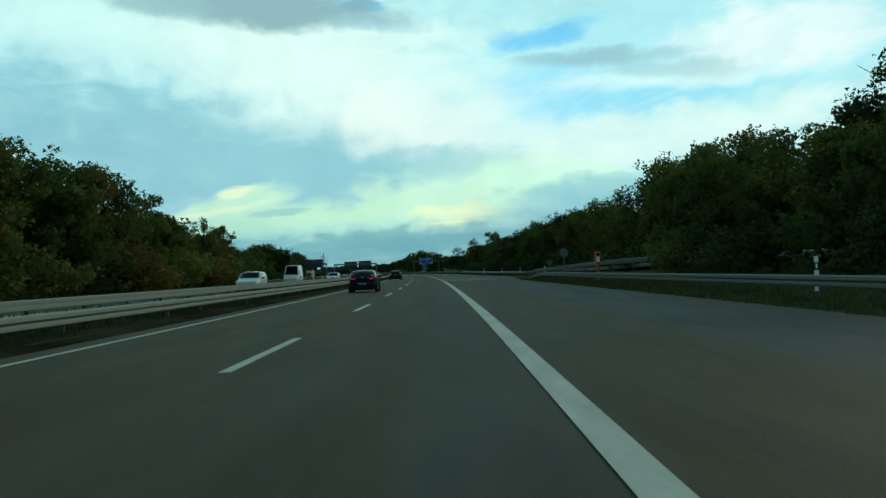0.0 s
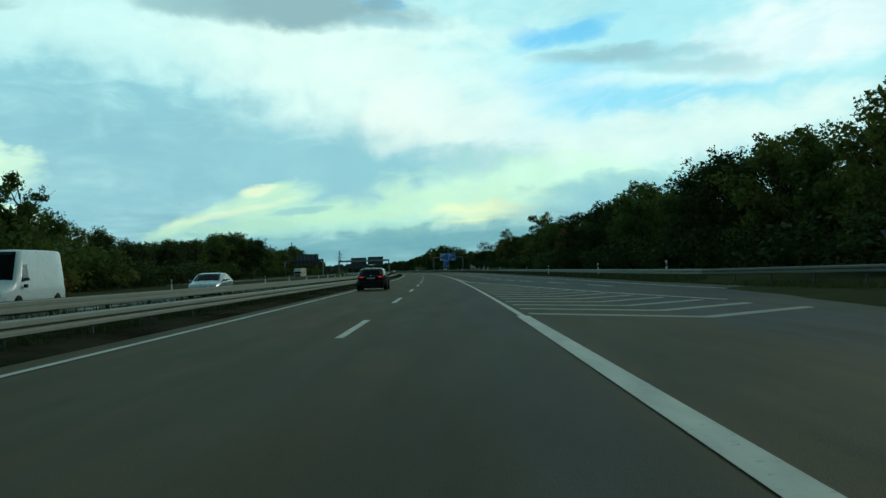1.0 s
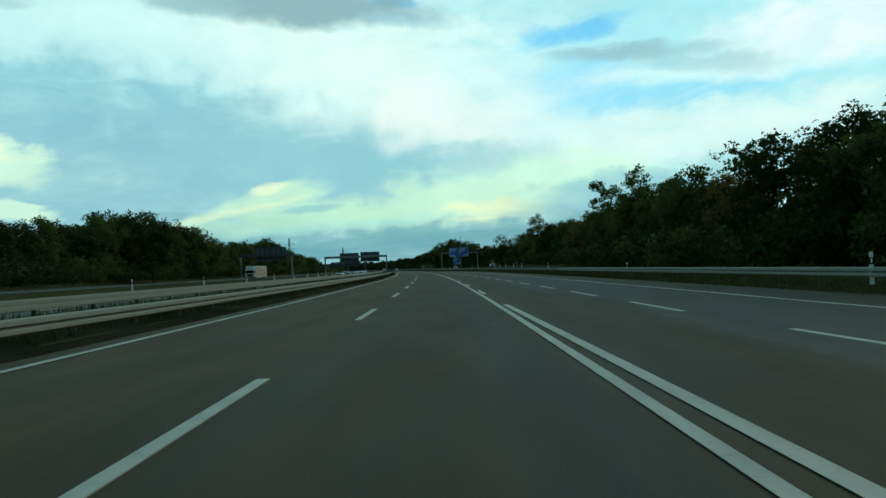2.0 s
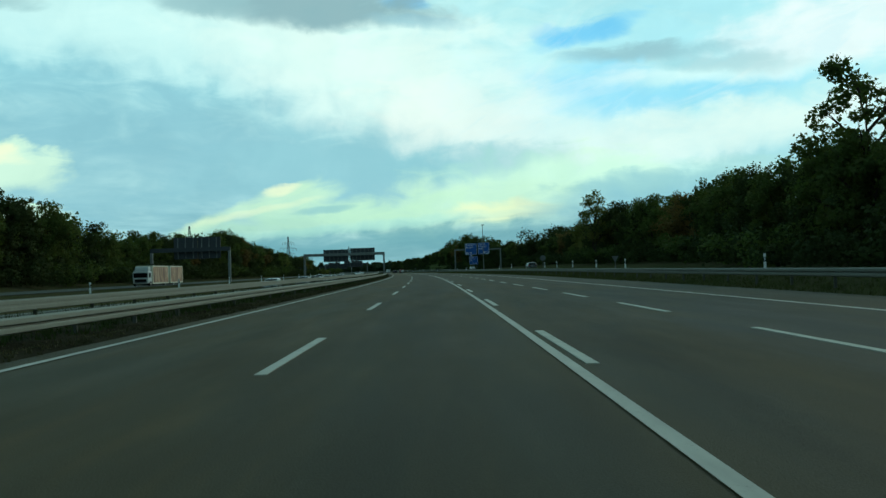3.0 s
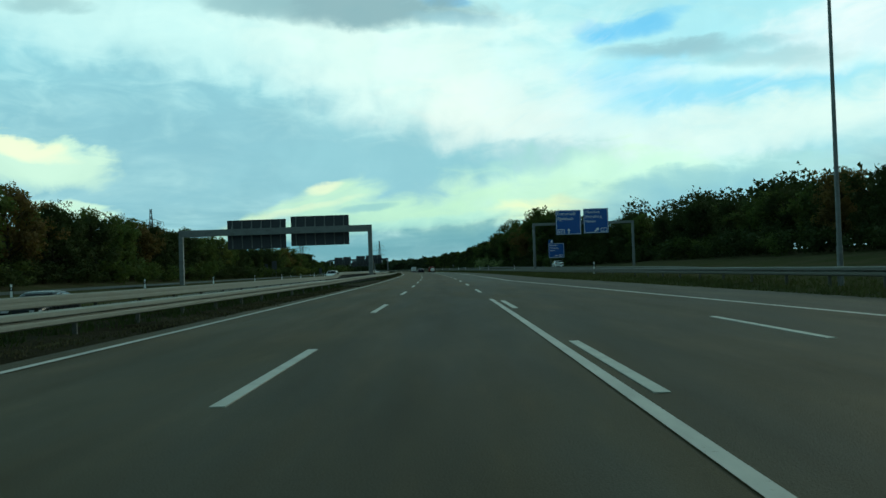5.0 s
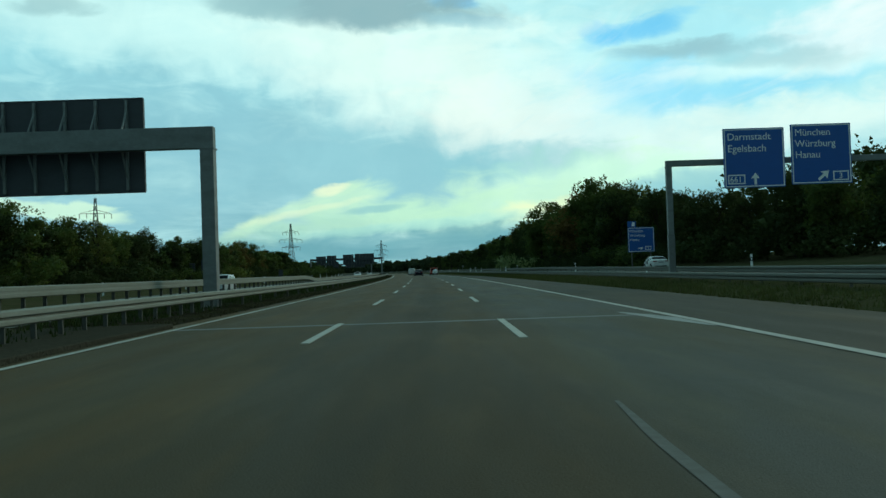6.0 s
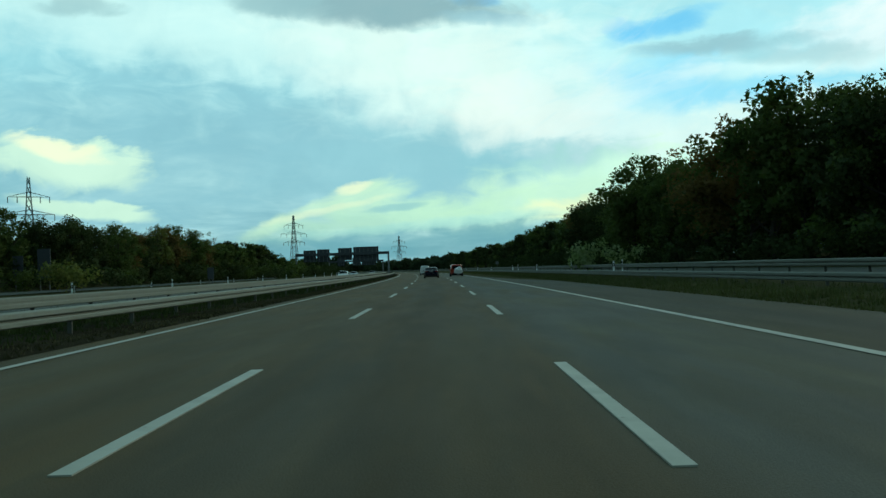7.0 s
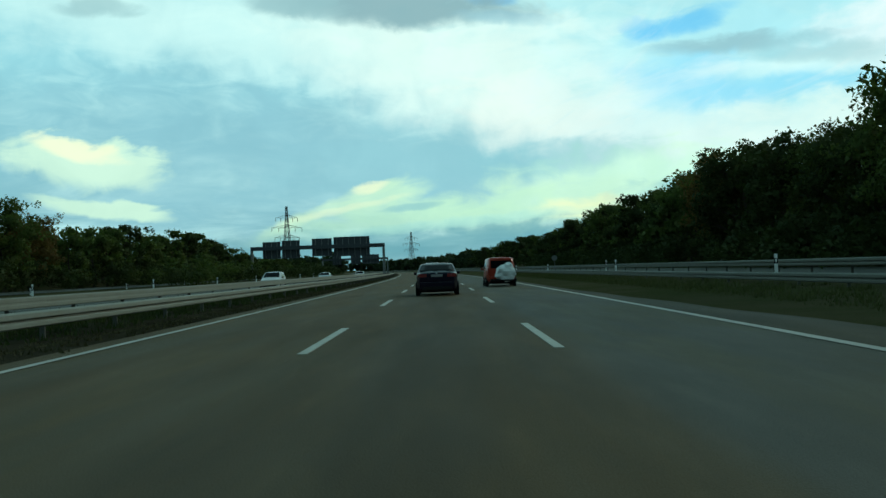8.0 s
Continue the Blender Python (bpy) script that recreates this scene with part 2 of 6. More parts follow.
def asphalt_material(name, tone, tint, lanes):
    n = Nodes(name, 0.75, specular=0.115)
    uv = n.road()
    grain = n.noise(uv, 55, 2)
    mottled = n.noise(n.stretch(uv, (1.0, 0.22, 1)), 1.1, 5)
    streak = n.noise(n.stretch(uv, (1.1, 0.12, 1)), 1.0, 3, 0.5)
    patch = n.noise(n.stretch(uv, (0.75, 0.045, 1)), 1.0, 4)
    c = n.ramp(streak, (0.3, tuple(v * 0.9 for v in tone)), (0.7, tuple(v * 1.1 for v in tone)))
    c = n.mix(n.ramp(patch, (0.42, 0.0), (0.60, 0.9)), c, tuple(v * w for v, w in zip(tone, tint)))
    if lanes:
        # faint wheel paths; older brown and newer bluish courses lie side by side along the road
        x, along = n.split(uv)[0], n.split(uv)[1]
        phase = n.math("MULTIPLY", x, 2 * math.pi / 1.875)
        tracks = n.math("MULTIPLY", n.math("COSINE", phase), 0.5)
        c = n.mix(n.math("MULTIPLY", n.ramp(tracks, (0.1, 0.0), (0.5, 1.0)), n.ramp(streak, (0.35, 0.05), (0.7, 0.22))), c, tuple(v * 1.3 for v in tone))
        wander = n.math("ADD", x, n.math("MULTIPLY", n.math("SUBTRACT", n.noise(n.stretch(uv, (0.5, 0.025, 1)), 1.0, 4), 0.5), 1.6))
        early = n.step(along, 190.0, 130.0)
        late = n.step(along, 440.0, 500.0)
        c = n.mix(n.math("MULTIPLY", n.math("MULTIPLY", n.step(x, 4.05, 4.4), early), 0.85), c, (0.043, 0.0365, 0.0135))
        c = n.mix(n.math("MULTIPLY", n.math("MULTIPLY", n.step(wander, 6.7, 7.6), early), 0.95), c, (0.035, 0.043, 0.047))
        c = n.mix(n.math("MULTIPLY", n.math("MULTIPLY", n.step(wander, 3.3, 4.6), late), 0.75), c, (0.058, 0.066, 0.060))
        c = n.mix(n.math("MULTIPLY", late, 0.6), c, n.mix(1.0, c, (1.78, 1.55, 1.48), "MULTIPLY"))
        c = n.mix(n.step(x, 0.6, -0.6), c, n.mix(1.0, c, (1.12, 1.04, 0.80), "MULTIPLY"))
        oil = n.step(n.math("ABSOLUTE", n.math("SUBTRACT", n.math("ABSOLUTE", n.math("SUBTRACT", x, 1.9)), 0.0)), 0.75, 0.15)
        c = n.mix(n.math("MULTIPLY", oil, 0.35), c, tuple(v * 0.55 for v in tone))
        # a bluish course beside the broad line, and dark wandering stains in the brown one
        seam = n.math("ABSOLUTE", n.math("SUBTRACT", x, 3.05))
        c = n.mix(n.math("MULTIPLY", n.math("MULTIPLY", n.step(seam, 0.75, 0.35), n.step(along, 260.0, 150.0)), 0.55), c, (0.040, 0.044, 0.043))
        stain = n.noise(n.stretch(uv, (0.9, 0.11, 1)), 1.0, 5, 0.6)
        c = n.mix(n.math("MULTIPLY", n.math("MULTIPLY", n.step(stain, 0.52, 0.64), n.math("MULTIPLY", n.step(x, 4.2, 4.8), n.step(along, 360.0, 300.0))), 0.65), c, (0.026, 0.025, 0.016))
        # merging lanes: a dark brown course by the line, then bluish patched asphalt
        merge = n.math("MULTIPLY", n.step(along, 95.0, 150.0), n.step(along, 300.0, 230.0))
        ragged = n.math("ADD", x, n.math("MULTIPLY", n.math("SUBTRACT", n.noise(n.stretch(uv, (0.35, 0.07, 1)), 1.0, 6, 0.6), 0.5), 4.5))
        c = n.mix(n.math("MULTIPLY", n.math("MULTIPLY", n.step(x, 4.15, 4.5), merge), 0.6), c, (0.032, 0.027, 0.013))
        c = n.mix(n.math("MULTIPLY", n.math("MULTIPLY", n.step(ragged, 6.6, 7.1), merge), 0.8), c, (0.052, 0.060, 0.064))
        blot = n.noise(n.stretch(uv, (0.5, 0.05, 1)), 1.0, 5)
        c = n.mix(n.math("MULTIPLY", n.ramp(blot, (0.52, 0.0), (0.66, 0.55)), n.step(x, 4.1, 5.0)), c, tuple(v * 1.25 for v in tone))
    speck = n.noise(n.stretch(uv, (1.0, 0.14, 1)), 2.6, 5, 0.6)
    warm = n.noise(n.stretch(uv, (0.6, 0.10, 1)), 1.0, 5, 0.6)
    c = n.mix(n.ramp(warm, (0.44, 0.0), (0.62, 0.6)), c, n.mix(1.0, c, (1.22, 1.08, 0.68), "MULTIPLY"))
    c = n.mix(n.ramp(mottled, (0.38, 0.0), (0.62, 0.55)), c, n.mix(1.0, c, (0.72, 0.74, 0.74), "MULTIPLY"))
    c = n.mix(n.ramp(speck, (0.5, 0.0), (0.68, 0.5)), c, n.mix(1.0, c, (1.35, 1.32, 1.25), "MULTIPLY"))
    c = n.mix(0.35, c, n.ramp(grain, (0.3, 0.25), (0.7, 0.95)), "MULTIPLY")
    n.base(c)
    n.rough(n.ramp(streak, (0.3, 0.80), (0.75, 0.70)))
    n.bump(grain, 0.35, 0.01)
    return n.m


def paint_material():
    n = Nodes("road_paint", 0.65, specular=0.3)
    uv = n.road()
    worn = n.noise(uv, 9, 6, 0.7)
    grime = n.noise(n.stretch(uv, (2, 0.4, 1)), 1.5, 4)
    c = n.ramp(grime, (0.3, (0.30, 0.285, 0.250)), (0.75, (0.45, 0.425, 0.37)))
    n.base(n.mix(n.ramp(worn, (0.6, 0.0), (0.72, 0.75)), c, (0.07, 0.07, 0.065)))
    return n.m


def dash_material(name, bright, tint=(1.0, 1.0, 1.0)):
    n = Nodes(name, 0.65, specular=0.3)
    p = n.coords()
    worn = n.noise(p, 9, 6, 0.7)
    grime = n.noise(p, 1.3, 4)
    c = n.ramp(grime, (0.3, tuple(v * bright * k for v, k in zip((0.34, 0.35, 0.32), tint))), (0.75, tuple(v * bright * k for v, k in zip((0.50, 0.51, 0.47), tint))))
    n.base(n.mix(n.ramp(worn, (0.62, 0.0), (0.74, 0.7)), c, (0.07, 0.07, 0.065)))
    return n.m


def soil_material(name, a, b, c):
    n = Nodes(name, 1.0, specular=0.0)
    p = n.coords()
    n.base(n.mix(n.ramp(n.noise(p, 0.25, 5), (0.35, 0.0), (0.65, 1.0)), n.ramp(n.noise(p, 6, 5), (0.3, a), (0.7, b)), c))
    n.bump(n.noise(p, 14, 5), 0.7, 0.08)
    return n.m


def metal_material(name, colour, rough=0.5, metal=0.6, dirt=(0.10, 0.09, 0.07), amount=0.5):
    n = Nodes(name, rough, metal, colour)
    p = n.coords()
    stain = n.noise(n.stretch(p, (1.0, 1.0, 2.5)), 1.1, 6, 0.65)
    spots = n.noise(p, 7, 4)
    c = n.ramp(spots, (0.3, tuple(v * 0.85 for v in colour)), (0.7, tuple(min(1, v * 1.12) for v in colour)))
    n.base(n.mix(n.ramp(stain, (0.45, 0.0), (0.75, amount)), c, dirt))
    n.rough(n.ramp(spots, (0.3, rough * 0.85), (0.7, min(1.0, rough * 1.25))))
    return n.m


def leaf_material(name, dark, light, autumn, glow=0.4):
    n = Nodes(name, 0.9, specular=0.06)
    r, i = n.random(), n.island()
    clump = n.noise(n.coords(), 0.55, 3)
    c = n.mix(n.ramp(clump, (0.36, 0.0), (0.64, 1.0)), dark, light)
    c = n.mix(n.ramp(i, (0.0, 0.0), (0.82, 0.0), (1.0, 0.7)), c, autumn)
    c = n.mix(n.math("MULTIPLY", i, 0.25), c, tuple(v * 0.5 for v in dark))
    c = n.mix(n.math("MULTIPLY", r, 0.4), c, tuple(v * 0.6 for v in dark))
    n.base(c)
    # thin leaves let some light through
    through_leaf = n.t.nodes.new("ShaderNodeBsdfTranslucent")
    n.put(through_leaf.inputs[0], n.mix(1.0, c, (1.0, 1.1, 0.6), "MULTIPLY"))
    both = n.t.nodes.new("ShaderNodeMixShader")
    both.inputs[0].default_value = glow
    n.t.links.new(n.b.outputs[0], both.inputs[1]), n.t.links.new(through_leaf.outputs[0], both.inputs[2])
    n.t.links.new(both.outputs[0], n.t.nodes["Material Output"].inputs[0])
    return n.m


def plain(name, colour, rough=0.5, metal=0.0, specular=0.5, wear=0.25):
    """A painted, moulded or coated surface with faint grime."""
    n = Nodes(name, rough, metal, colour, specular)
    p = n.coords()
    g = n.noise(p, 3.5, 5, 0.6)
    n.base(n.mix(n.ramp(g, (0.4, 0.0), (0.8, wear)), colour, tuple(v * 0.55 + 0.01 for v in colour)))
    n.rough(n.ramp(n.noise(p, 11, 3), (0.3, rough * 0.85), (0.7, min(1.0, rough * 1.2))))
    return n.m


def lit(name, colour, strength):
    n = Nodes(name, 0.3, 0.0, colour)
    n.put(n.b.inputs["Emission Color"], colour)
    n.b.inputs["Emission Strength"].default_value = strength
    return n.m


ASPHALT = asphalt_material("motorway_asphalt", (0.0530, 0.0405, 0.0185), (0.92, 1.08, 1.5), True)
ASPHALT_FAR = asphalt_material("carriageway_asphalt", (0.062, 0.066, 0.060), (1.2, 1.2, 1.2), False)
SHOULDER = asphalt_material("shoulder_asphalt", (0.054, 0.047, 0.029), (0.8, 0.8, 0.8), False)
PAINT = paint_material()
DASH_PAINT = dash_material("dash_paint", 0.87, (1.0, 0.96, 0.90))
HATCH_PAINT = dash_material("hatch_paint", 0.40, (1.0, 0.97, 0.80))
GRASS = soil_material("verge_ground", (0.036, 0.042, 0.017), (0.068, 0.070, 0.032), (0.074, 0.066, 0.038))
SOIL = soil_material("median_soil", (0.012, 0.011, 0.007), (0.028, 0.024, 0.015), (0.050, 0.045, 0.031))
RAIL = metal_material("galvanised_rail", (0.205, 0.212, 0.178), 0.75, 0.1, (0.17, 0.165, 0.115), 0.5)
# stained copy of RAIL, darkened because right-hand rails face away from the light
RAIL_DARK = metal_material("shaded_weathered_rail", (0.110, 0.114, 0.096), 0.75, 0.1, (0.09, 0.085, 0.06), 0.6)
RAIL_POST = metal_material("rail_post_steel", (0.085, 0.085, 0.075), 0.7, 0.2, (0.06, 0.045, 0.03), 0.7)
GANTRY = metal_material("gantry_steel", (0.19, 0.205, 0.205), 0.6, 0.3, (0.06, 0.06, 0.055), 0.5)
BOARD_BACK = metal_material("board_back", (0.05, 0.055, 0.065), 0.55, 0.3, (0.03, 0.03, 0.03), 0.4)
SIGN_BLUE = plain("sign_blue", (0.012, 0.085, 0.36), 0.45)
SIGN_WHITE = plain("sign_white", (0.82, 0.83, 0.83), 0.5)
SIGN_GREY = metal_material("sign_back", (0.15, 0.158, 0.16), 0.5, 0.5)
BLACK_PLASTIC = plain("black_plastic", (0.010, 0.010, 0.011), 0.6, 0.0, 0.12)
BARK = soil_material("bark", (0.035, 0.028, 0.02), (0.07, 0.058, 0.045), (0.05, 0.05, 0.04))
LEAF_GREEN = leaf_material("leaf_green", (0.075, 0.100, 0.034), (0.115, 0.150, 0.050), (0.17, 0.17, 0.06))
LEAF_OLIVE = leaf_material("leaf_olive", (0.120, 0.135, 0.044), (0.185, 0.190, 0.064), (0.22, 0.18, 0.065))
LEAF_RUST = leaf_material("leaf_rust", (0.130, 0.095, 0.040), (0.200, 0.135, 0.055), (0.23, 0.13, 0.055))
# dark foliage; also carries painted shade at the wood's foot and inside it
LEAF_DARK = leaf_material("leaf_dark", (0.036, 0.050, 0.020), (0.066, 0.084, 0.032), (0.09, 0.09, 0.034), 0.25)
LEAF_FAR = leaf_material("leaf_far", (0.035, 0.050, 0.030), (0.070, 0.090, 0.050), (0.08, 0.09, 0.05))
LEAF_PALE = leaf_material("leaf_pale", (0.18, 0.22, 0.11), (0.28, 0.32, 0.17), (0.32, 0.32, 0.18))
BLADE = leaf_material("grass_blade", (0.064, 0.074, 0.028), (0.115, 0.120, 0.050), (0.18, 0.150, 0.08), 0.2)
BLADE_DRY = leaf_material("dry_blade", (0.050, 0.048, 0.026), (0.085, 0.076, 0.042), (0.13, 0.105, 0.065), 0.1)


# ---- small building helpers ----
def mesh_object(name, verts, faces, mat, parent=None, uv=None, smooth=False):
    me = bpy.data.meshes.new(name)
    me.from_pydata([tuple(v) for v in verts], [], faces)
    me.materials.append(mat)
    if smooth:
        me.polygons.foreach_set("use_smooth", [True] * len(me.polygons))
    if uv:
        layer = me.uv_layers.new(name="road").data
        for loop in me.loops:
            layer[loop.index].uv = uv[loop.vertex_index]
    ob = new(name, me)
    ob.parent = parent
    return ob


def part(name, bm, mat, parent, label=""):
    """One bmesh as one mesh object under a thing or a part."""
    me = bpy.data.meshes.new(name)
    bm.to_mesh(me)
    bm.free()
    me.materials.append(mat)
    ob = new(name, me)
    ob.parent = parent
    return tagged(ob, label)


def share(name, me, parent, m):
    """A further piece on a mesh that is there already."""
    ob = new(name, me)
    ob.parent = parent
    ob.matrix_basis = m
    return ob


def thing(name, m, label, category, group="", kind=""):
    ob = new(name)
    ob.matrix_basis = m
    return tagged(ob, label, category, group, kind)


def box(bm, x0, x1, y0, y1, z0, z1, bevel=0.0):
    r = bmesh.ops.create_cube(bm, size=1.0)
    for v in r["verts"]:
        v.co = Vector((x0 + (v.co.x + 0.5) * (x1 - x0), y0 + (v.co.y + 0.5) * (y1 - y0), z0 + (v.co.z + 0.5) * (z1 - z0)))
    if bevel:
        edges = list({e for v in r["verts"] for e in v.link_edges})
        bmesh.ops.bevel(bm, geom=edges, offset=bevel, segments=2, affect="EDGES", profile=0.7)
    return bm


def tube(bm, a, b, ra, rb=None, sides=8):
    """A tapered round bar from a to b."""
    rb = ra if rb is None else rb
    a, b = Vector(a), Vector(b)
    d = (b - a).normalized()
    u = d.orthogonal().normalized()
    w = d.cross(u)
    rings = []
    for p, r in ((a, ra), (b, rb)):
        rings.append([bm.verts.new(p + (u * math.cos(2 * math.pi * i / sides) + w * math.sin(2 * math.pi * i / sides)) * r) for i in range(sides)])
    for i in range(sides):
        j = (i + 1) % sides
        bm.faces.new((rings[0][i], rings[0][j], rings[1][j], rings[1][i]))
    bm.faces.new(rings[0][::-1])
    bm.faces.new(rings[1])
    return bm


def strip(name, left, right, s0, s1, z, mat, step=6.0, parent=None, cols=1):
    """A ribbon of the road between two edges, numbers or functions of the station."""
    fl = left if callable(left) else (lambda s: left)
    fr = right if callable(right) else (lambda s: right)
    n = max(1, int(math.ceil((s1 - s0) / step)))
    verts, uv, faces = [], [], []
    for i in range(n + 1):
        s = s0 + (s1 - s0) * i / n
        for j in range(cols + 1):
            x = fl(s) + (fr(s) - fl(s)) * j / cols
            verts.append(on_road(s, x, z(s, x) if callable(z) else z))
            uv.append((x, s))
    w = cols + 1
    for i in range(n):
        for j in range(cols):
            faces.append((i * w + j, i * w + j + 1, (i + 1) * w + j + 1, (i + 1) * w + j))
    return mesh_object(name, verts, faces, mat, parent, uv)

# ---- the lie of the land ----
RAMP_RISE = curve([(-80, 1.7), (30, 1.25), (60, 0.85), (90, 0.25), (125, 0.0)])
RIGHT_EDGE = curve([(-80, 11.38), (86, 11.38), (100, 16.0), (130, 14.9), (200, 14.6), (300, 15.1), (370, 15.4), (405, 14.6), (430, 13.8), (490, 11.7), (640, 11.2), (700, 10.6), (1600, 10.6)])
RIGHT_LINE = curve([(100, 14.6), (120, 13.2), (150, 12.5), (180, 11.6), (400, 11.6), (482, 7.57), (1600, 7.57)])
RAMP_LEFT = curve([(-80, 62.0), (30, 27.0), (42, 21.5), (50, 18.0), (60, 16.2), (88, 13.7)])
RAMP_RIGHT = curve([(-80, 70.0), (30, 34.0), (50, 25.5), (60, 23.2), (88, 19.6), (130, 14.6)])
RIGHT_RAIL = curve([(-80, 71.0), (30, 35.0), (50, 26.4), (60, 24.1), (88, 20.5), (130, 15.8), (170, 15.1), (230, 15.5), (310, 16.1), (385, 16.2), (405, 15.6), (433, 14.9), (520, 15.2), (600, 14.9), (680, 14.5), (1600, 14.5)])
RIGHT_RAIL_TOP = curve([(125, 0.74), (186, 0.78), (310, 0.80), (357, 0.85), (400, 0.87), (450, 0.80), (519, 0.65), (600, 0.67), (681, 0.65), (1600, 0.68)])
BERM = curve([(225, 0.34), (290, 0.70), (350, 0.92), (425, 0.92), (480, 0.55), (540, 0.36), (1600, 0.36)])


ONCOMING_DIP = curve([(150, 0.0), (320, -0.65), (450, -0.65), (560, -0.2), (1500, -0.15)])


def land(s, x):
    """Height of the ground beside the roads."""
    if x > 0:
        e = RIGHT_EDGE(s)
        z = float(np.interp(x, [e, e + 1.0, 17.0, 18.0, 19.0, 28.0, 33.0, 45.0, 90.0], [-0.07, 0.10, 0.32, BERM(s), 0.38, 0.38, 0.8, 1.6, 3.0]))
        if s < 125 and x > RAMP_LEFT(s) - 3:
            z = max(z - 0.3, -0.07) + (RAMP_RISE(s) - 0.08) * min(1.0, (x - RAMP_LEFT(s) + 3) / 2.5)
            if RAMP_LEFT(s) - 0.4 < x < RAMP_RIGHT(s) + 0.4:
                z = RAMP_RISE(s) - 0.08
        elif 130 < s < 230:
            z = min(z, 0.35 + 0.1 * (x - 15) / 20) if x < 35 else z
        return z
    z = float(np.interp(x, [-90, -60, -46, -43.5, -31.5, -26, -22.6, -22.2, -8.9, -8.8, -5, -4.45], [2.5, 1.6, 0.7, 0.22, 0.22, 0.2, 0.05, -0.07, -0.07, 0.06, 0.06, -0.07]))
    return z + ONCOMING_DIP(s) * float(np.interp(x, [-30, -22.3, -9.5, -8.0], [0, 1, 1, 0]))


stations = [-900, -300, -120] + list(range(-80, 1000, 10)) + list(range(1000, 1700, 50)) + [1800, 2000, 2400, 3000, 3800]
columns = [-2600, -1500, -700, -300, -140, -90, -60, -46, -43.5, -38, -31.5, -26, -22.6, -22.2, -15, -8.9, -8.8, -7, -5, -4.45, 0, 6,
           11.6, 12.0, 13.0, 13.6, 14.8, 16, 17, 18, 19, 20.5, 22, 24, 26, 28, 30, 33, 38, 45, 60, 90, 160, 300, 700, 1500, 2600]
verts, faces = [], []
for s in stations:
    for x in columns:
        z = land(min(max(s, -80), 1500), x)
        verts.append(on_road(s, x, z + (0.10 * noise.noise((x * 0.2, s * 0.07, 0)) if abs(x) > 30 else 0.0)))
w = len(columns)
for i in range(len(stations) - 1):
    for j in range(w - 1):
        faces.append((i * w + j, i * w + j + 1, (i + 1) * w + j + 1, (i + 1) * w + j))
tagged(mesh_object("ground", verts, faces, GRASS), "rough grassy roadside land running to the horizon", "ground", kind="structure")

# ---- roads ----
MEDIAN_EDGE = -4.45
road = tagged(strip("road", MEDIAN_EDGE, lambda s: RIGHT_LINE(s) + 0.1 if s > 100 else RIGHT_EDGE(s), -80, 1500, 0.0, ASPHALT, 4.0, None, 4),
              "worn dark asphalt motorway carriageway with white lane markings", "road", kind="structure")
tagged(strip("shoulder", lambda s: RIGHT_LINE(s) + 0.1, RIGHT_EDGE, 100, 1500, 0.0, SHOULDER, 4.0, None, 2), "brownish asphalt hard shoulder beside the motorway", "road", kind="structure")
tagged(strip("oncoming_road", -22.3, -8.95, -80, 1500, lambda s, x: ONCOMING_DIP(s) * min(1.0, (-8.0 - x) / 1.5), ASPHALT_FAR, 8.0, None, 8), "grey asphalt carriageway for oncoming traffic", "road", kind="structure")
tagged(strip("ramp_road", RAMP_LEFT, RAMP_RIGHT, -80, 88, lambda s, x: RAMP_RISE(s), ASPHALT_FAR, 6.0, None, 2), "asphalt slip road joining from an embankment", "road", kind="structure")
tagged(strip("ramp_road", 13.7, RAMP_RIGHT, 88, 100, lambda s, x: RAMP_RISE(s) * (100 - s) / 12 * (x - 13) / 6 + 0.004, ASPHALT_FAR, 3.0, None, 3), "asphalt mouth of the slip road", "road", kind="structure")
tagged(strip("parallel_road", 19.2, 27.8, 230, 1500, 0.45, ASPHALT_FAR, 10.0, None, 2), "asphalt distributor road beyond a grass strip", "road", kind="structure")
tagged(strip("parallel_road", -43.2, -31.8, 200, 900, 0.28, ASPHALT_FAR, 10.0, None, 2), "asphalt distributor road beside the woods", "road", kind="structure")
tagged(strip("median", -8.75, MEDIAN_EDGE + 0.01, -80, 1500, lambda s, x: (0.075 + 0.03 * noise.noise((x, s * 0.5, 3))) * min(1.0, (MEDIAN_EDGE - x) / 0.7) + 0.004, SOIL, 2.0, None, 9), "bare soil median strip with dry grass", "median", kind="structure")

# ---- road markings ----
LINE_TOP = 0.012
SOLID = curve([(95, 3.80), (165, 3.755), (290, 3.685), (332, 3.72), (380, 3.735), (440, 3.73)])
LANE_SHIFT = curve([(-80, 0.0), (10, 0.0), (35, -0.06), (75, -0.10), (310, -0.11), (375, -0.05), (440, 0.0)])
for name, label, x0, x1, s0, s1 in (
        ("edge_line", "solid white edge line along the median", curve([(-80, -3.80), (60, -3.80), (120, -3.90)]), curve([(-80, -3.64), (60, -3.64), (120, -3.74)]), -80, 1500),
        ("wide_line", "broad white line beside the merging lane", lambda s: 3.745 + LANE_SHIFT(s), lambda s: 4.045 + LANE_SHIFT(s), -80, 95.5),
        ("solid_line", "solid white lane line", lambda s: SOLID(s) - 0.075, lambda s: SOLID(s) + 0.075, 95.5, 440)):
    tagged(strip(name, x0, x1, s0, s1, LINE_TOP, PAINT, 4.0, road), label)
tagged(strip("edge_line", lambda s: RIGHT_LINE(s) - 0.11, lambda s: RIGHT_LINE(s) + 0.09, 104, 1500, LINE_TOP, PAINT, 4.0, road), "solid white outer edge line")
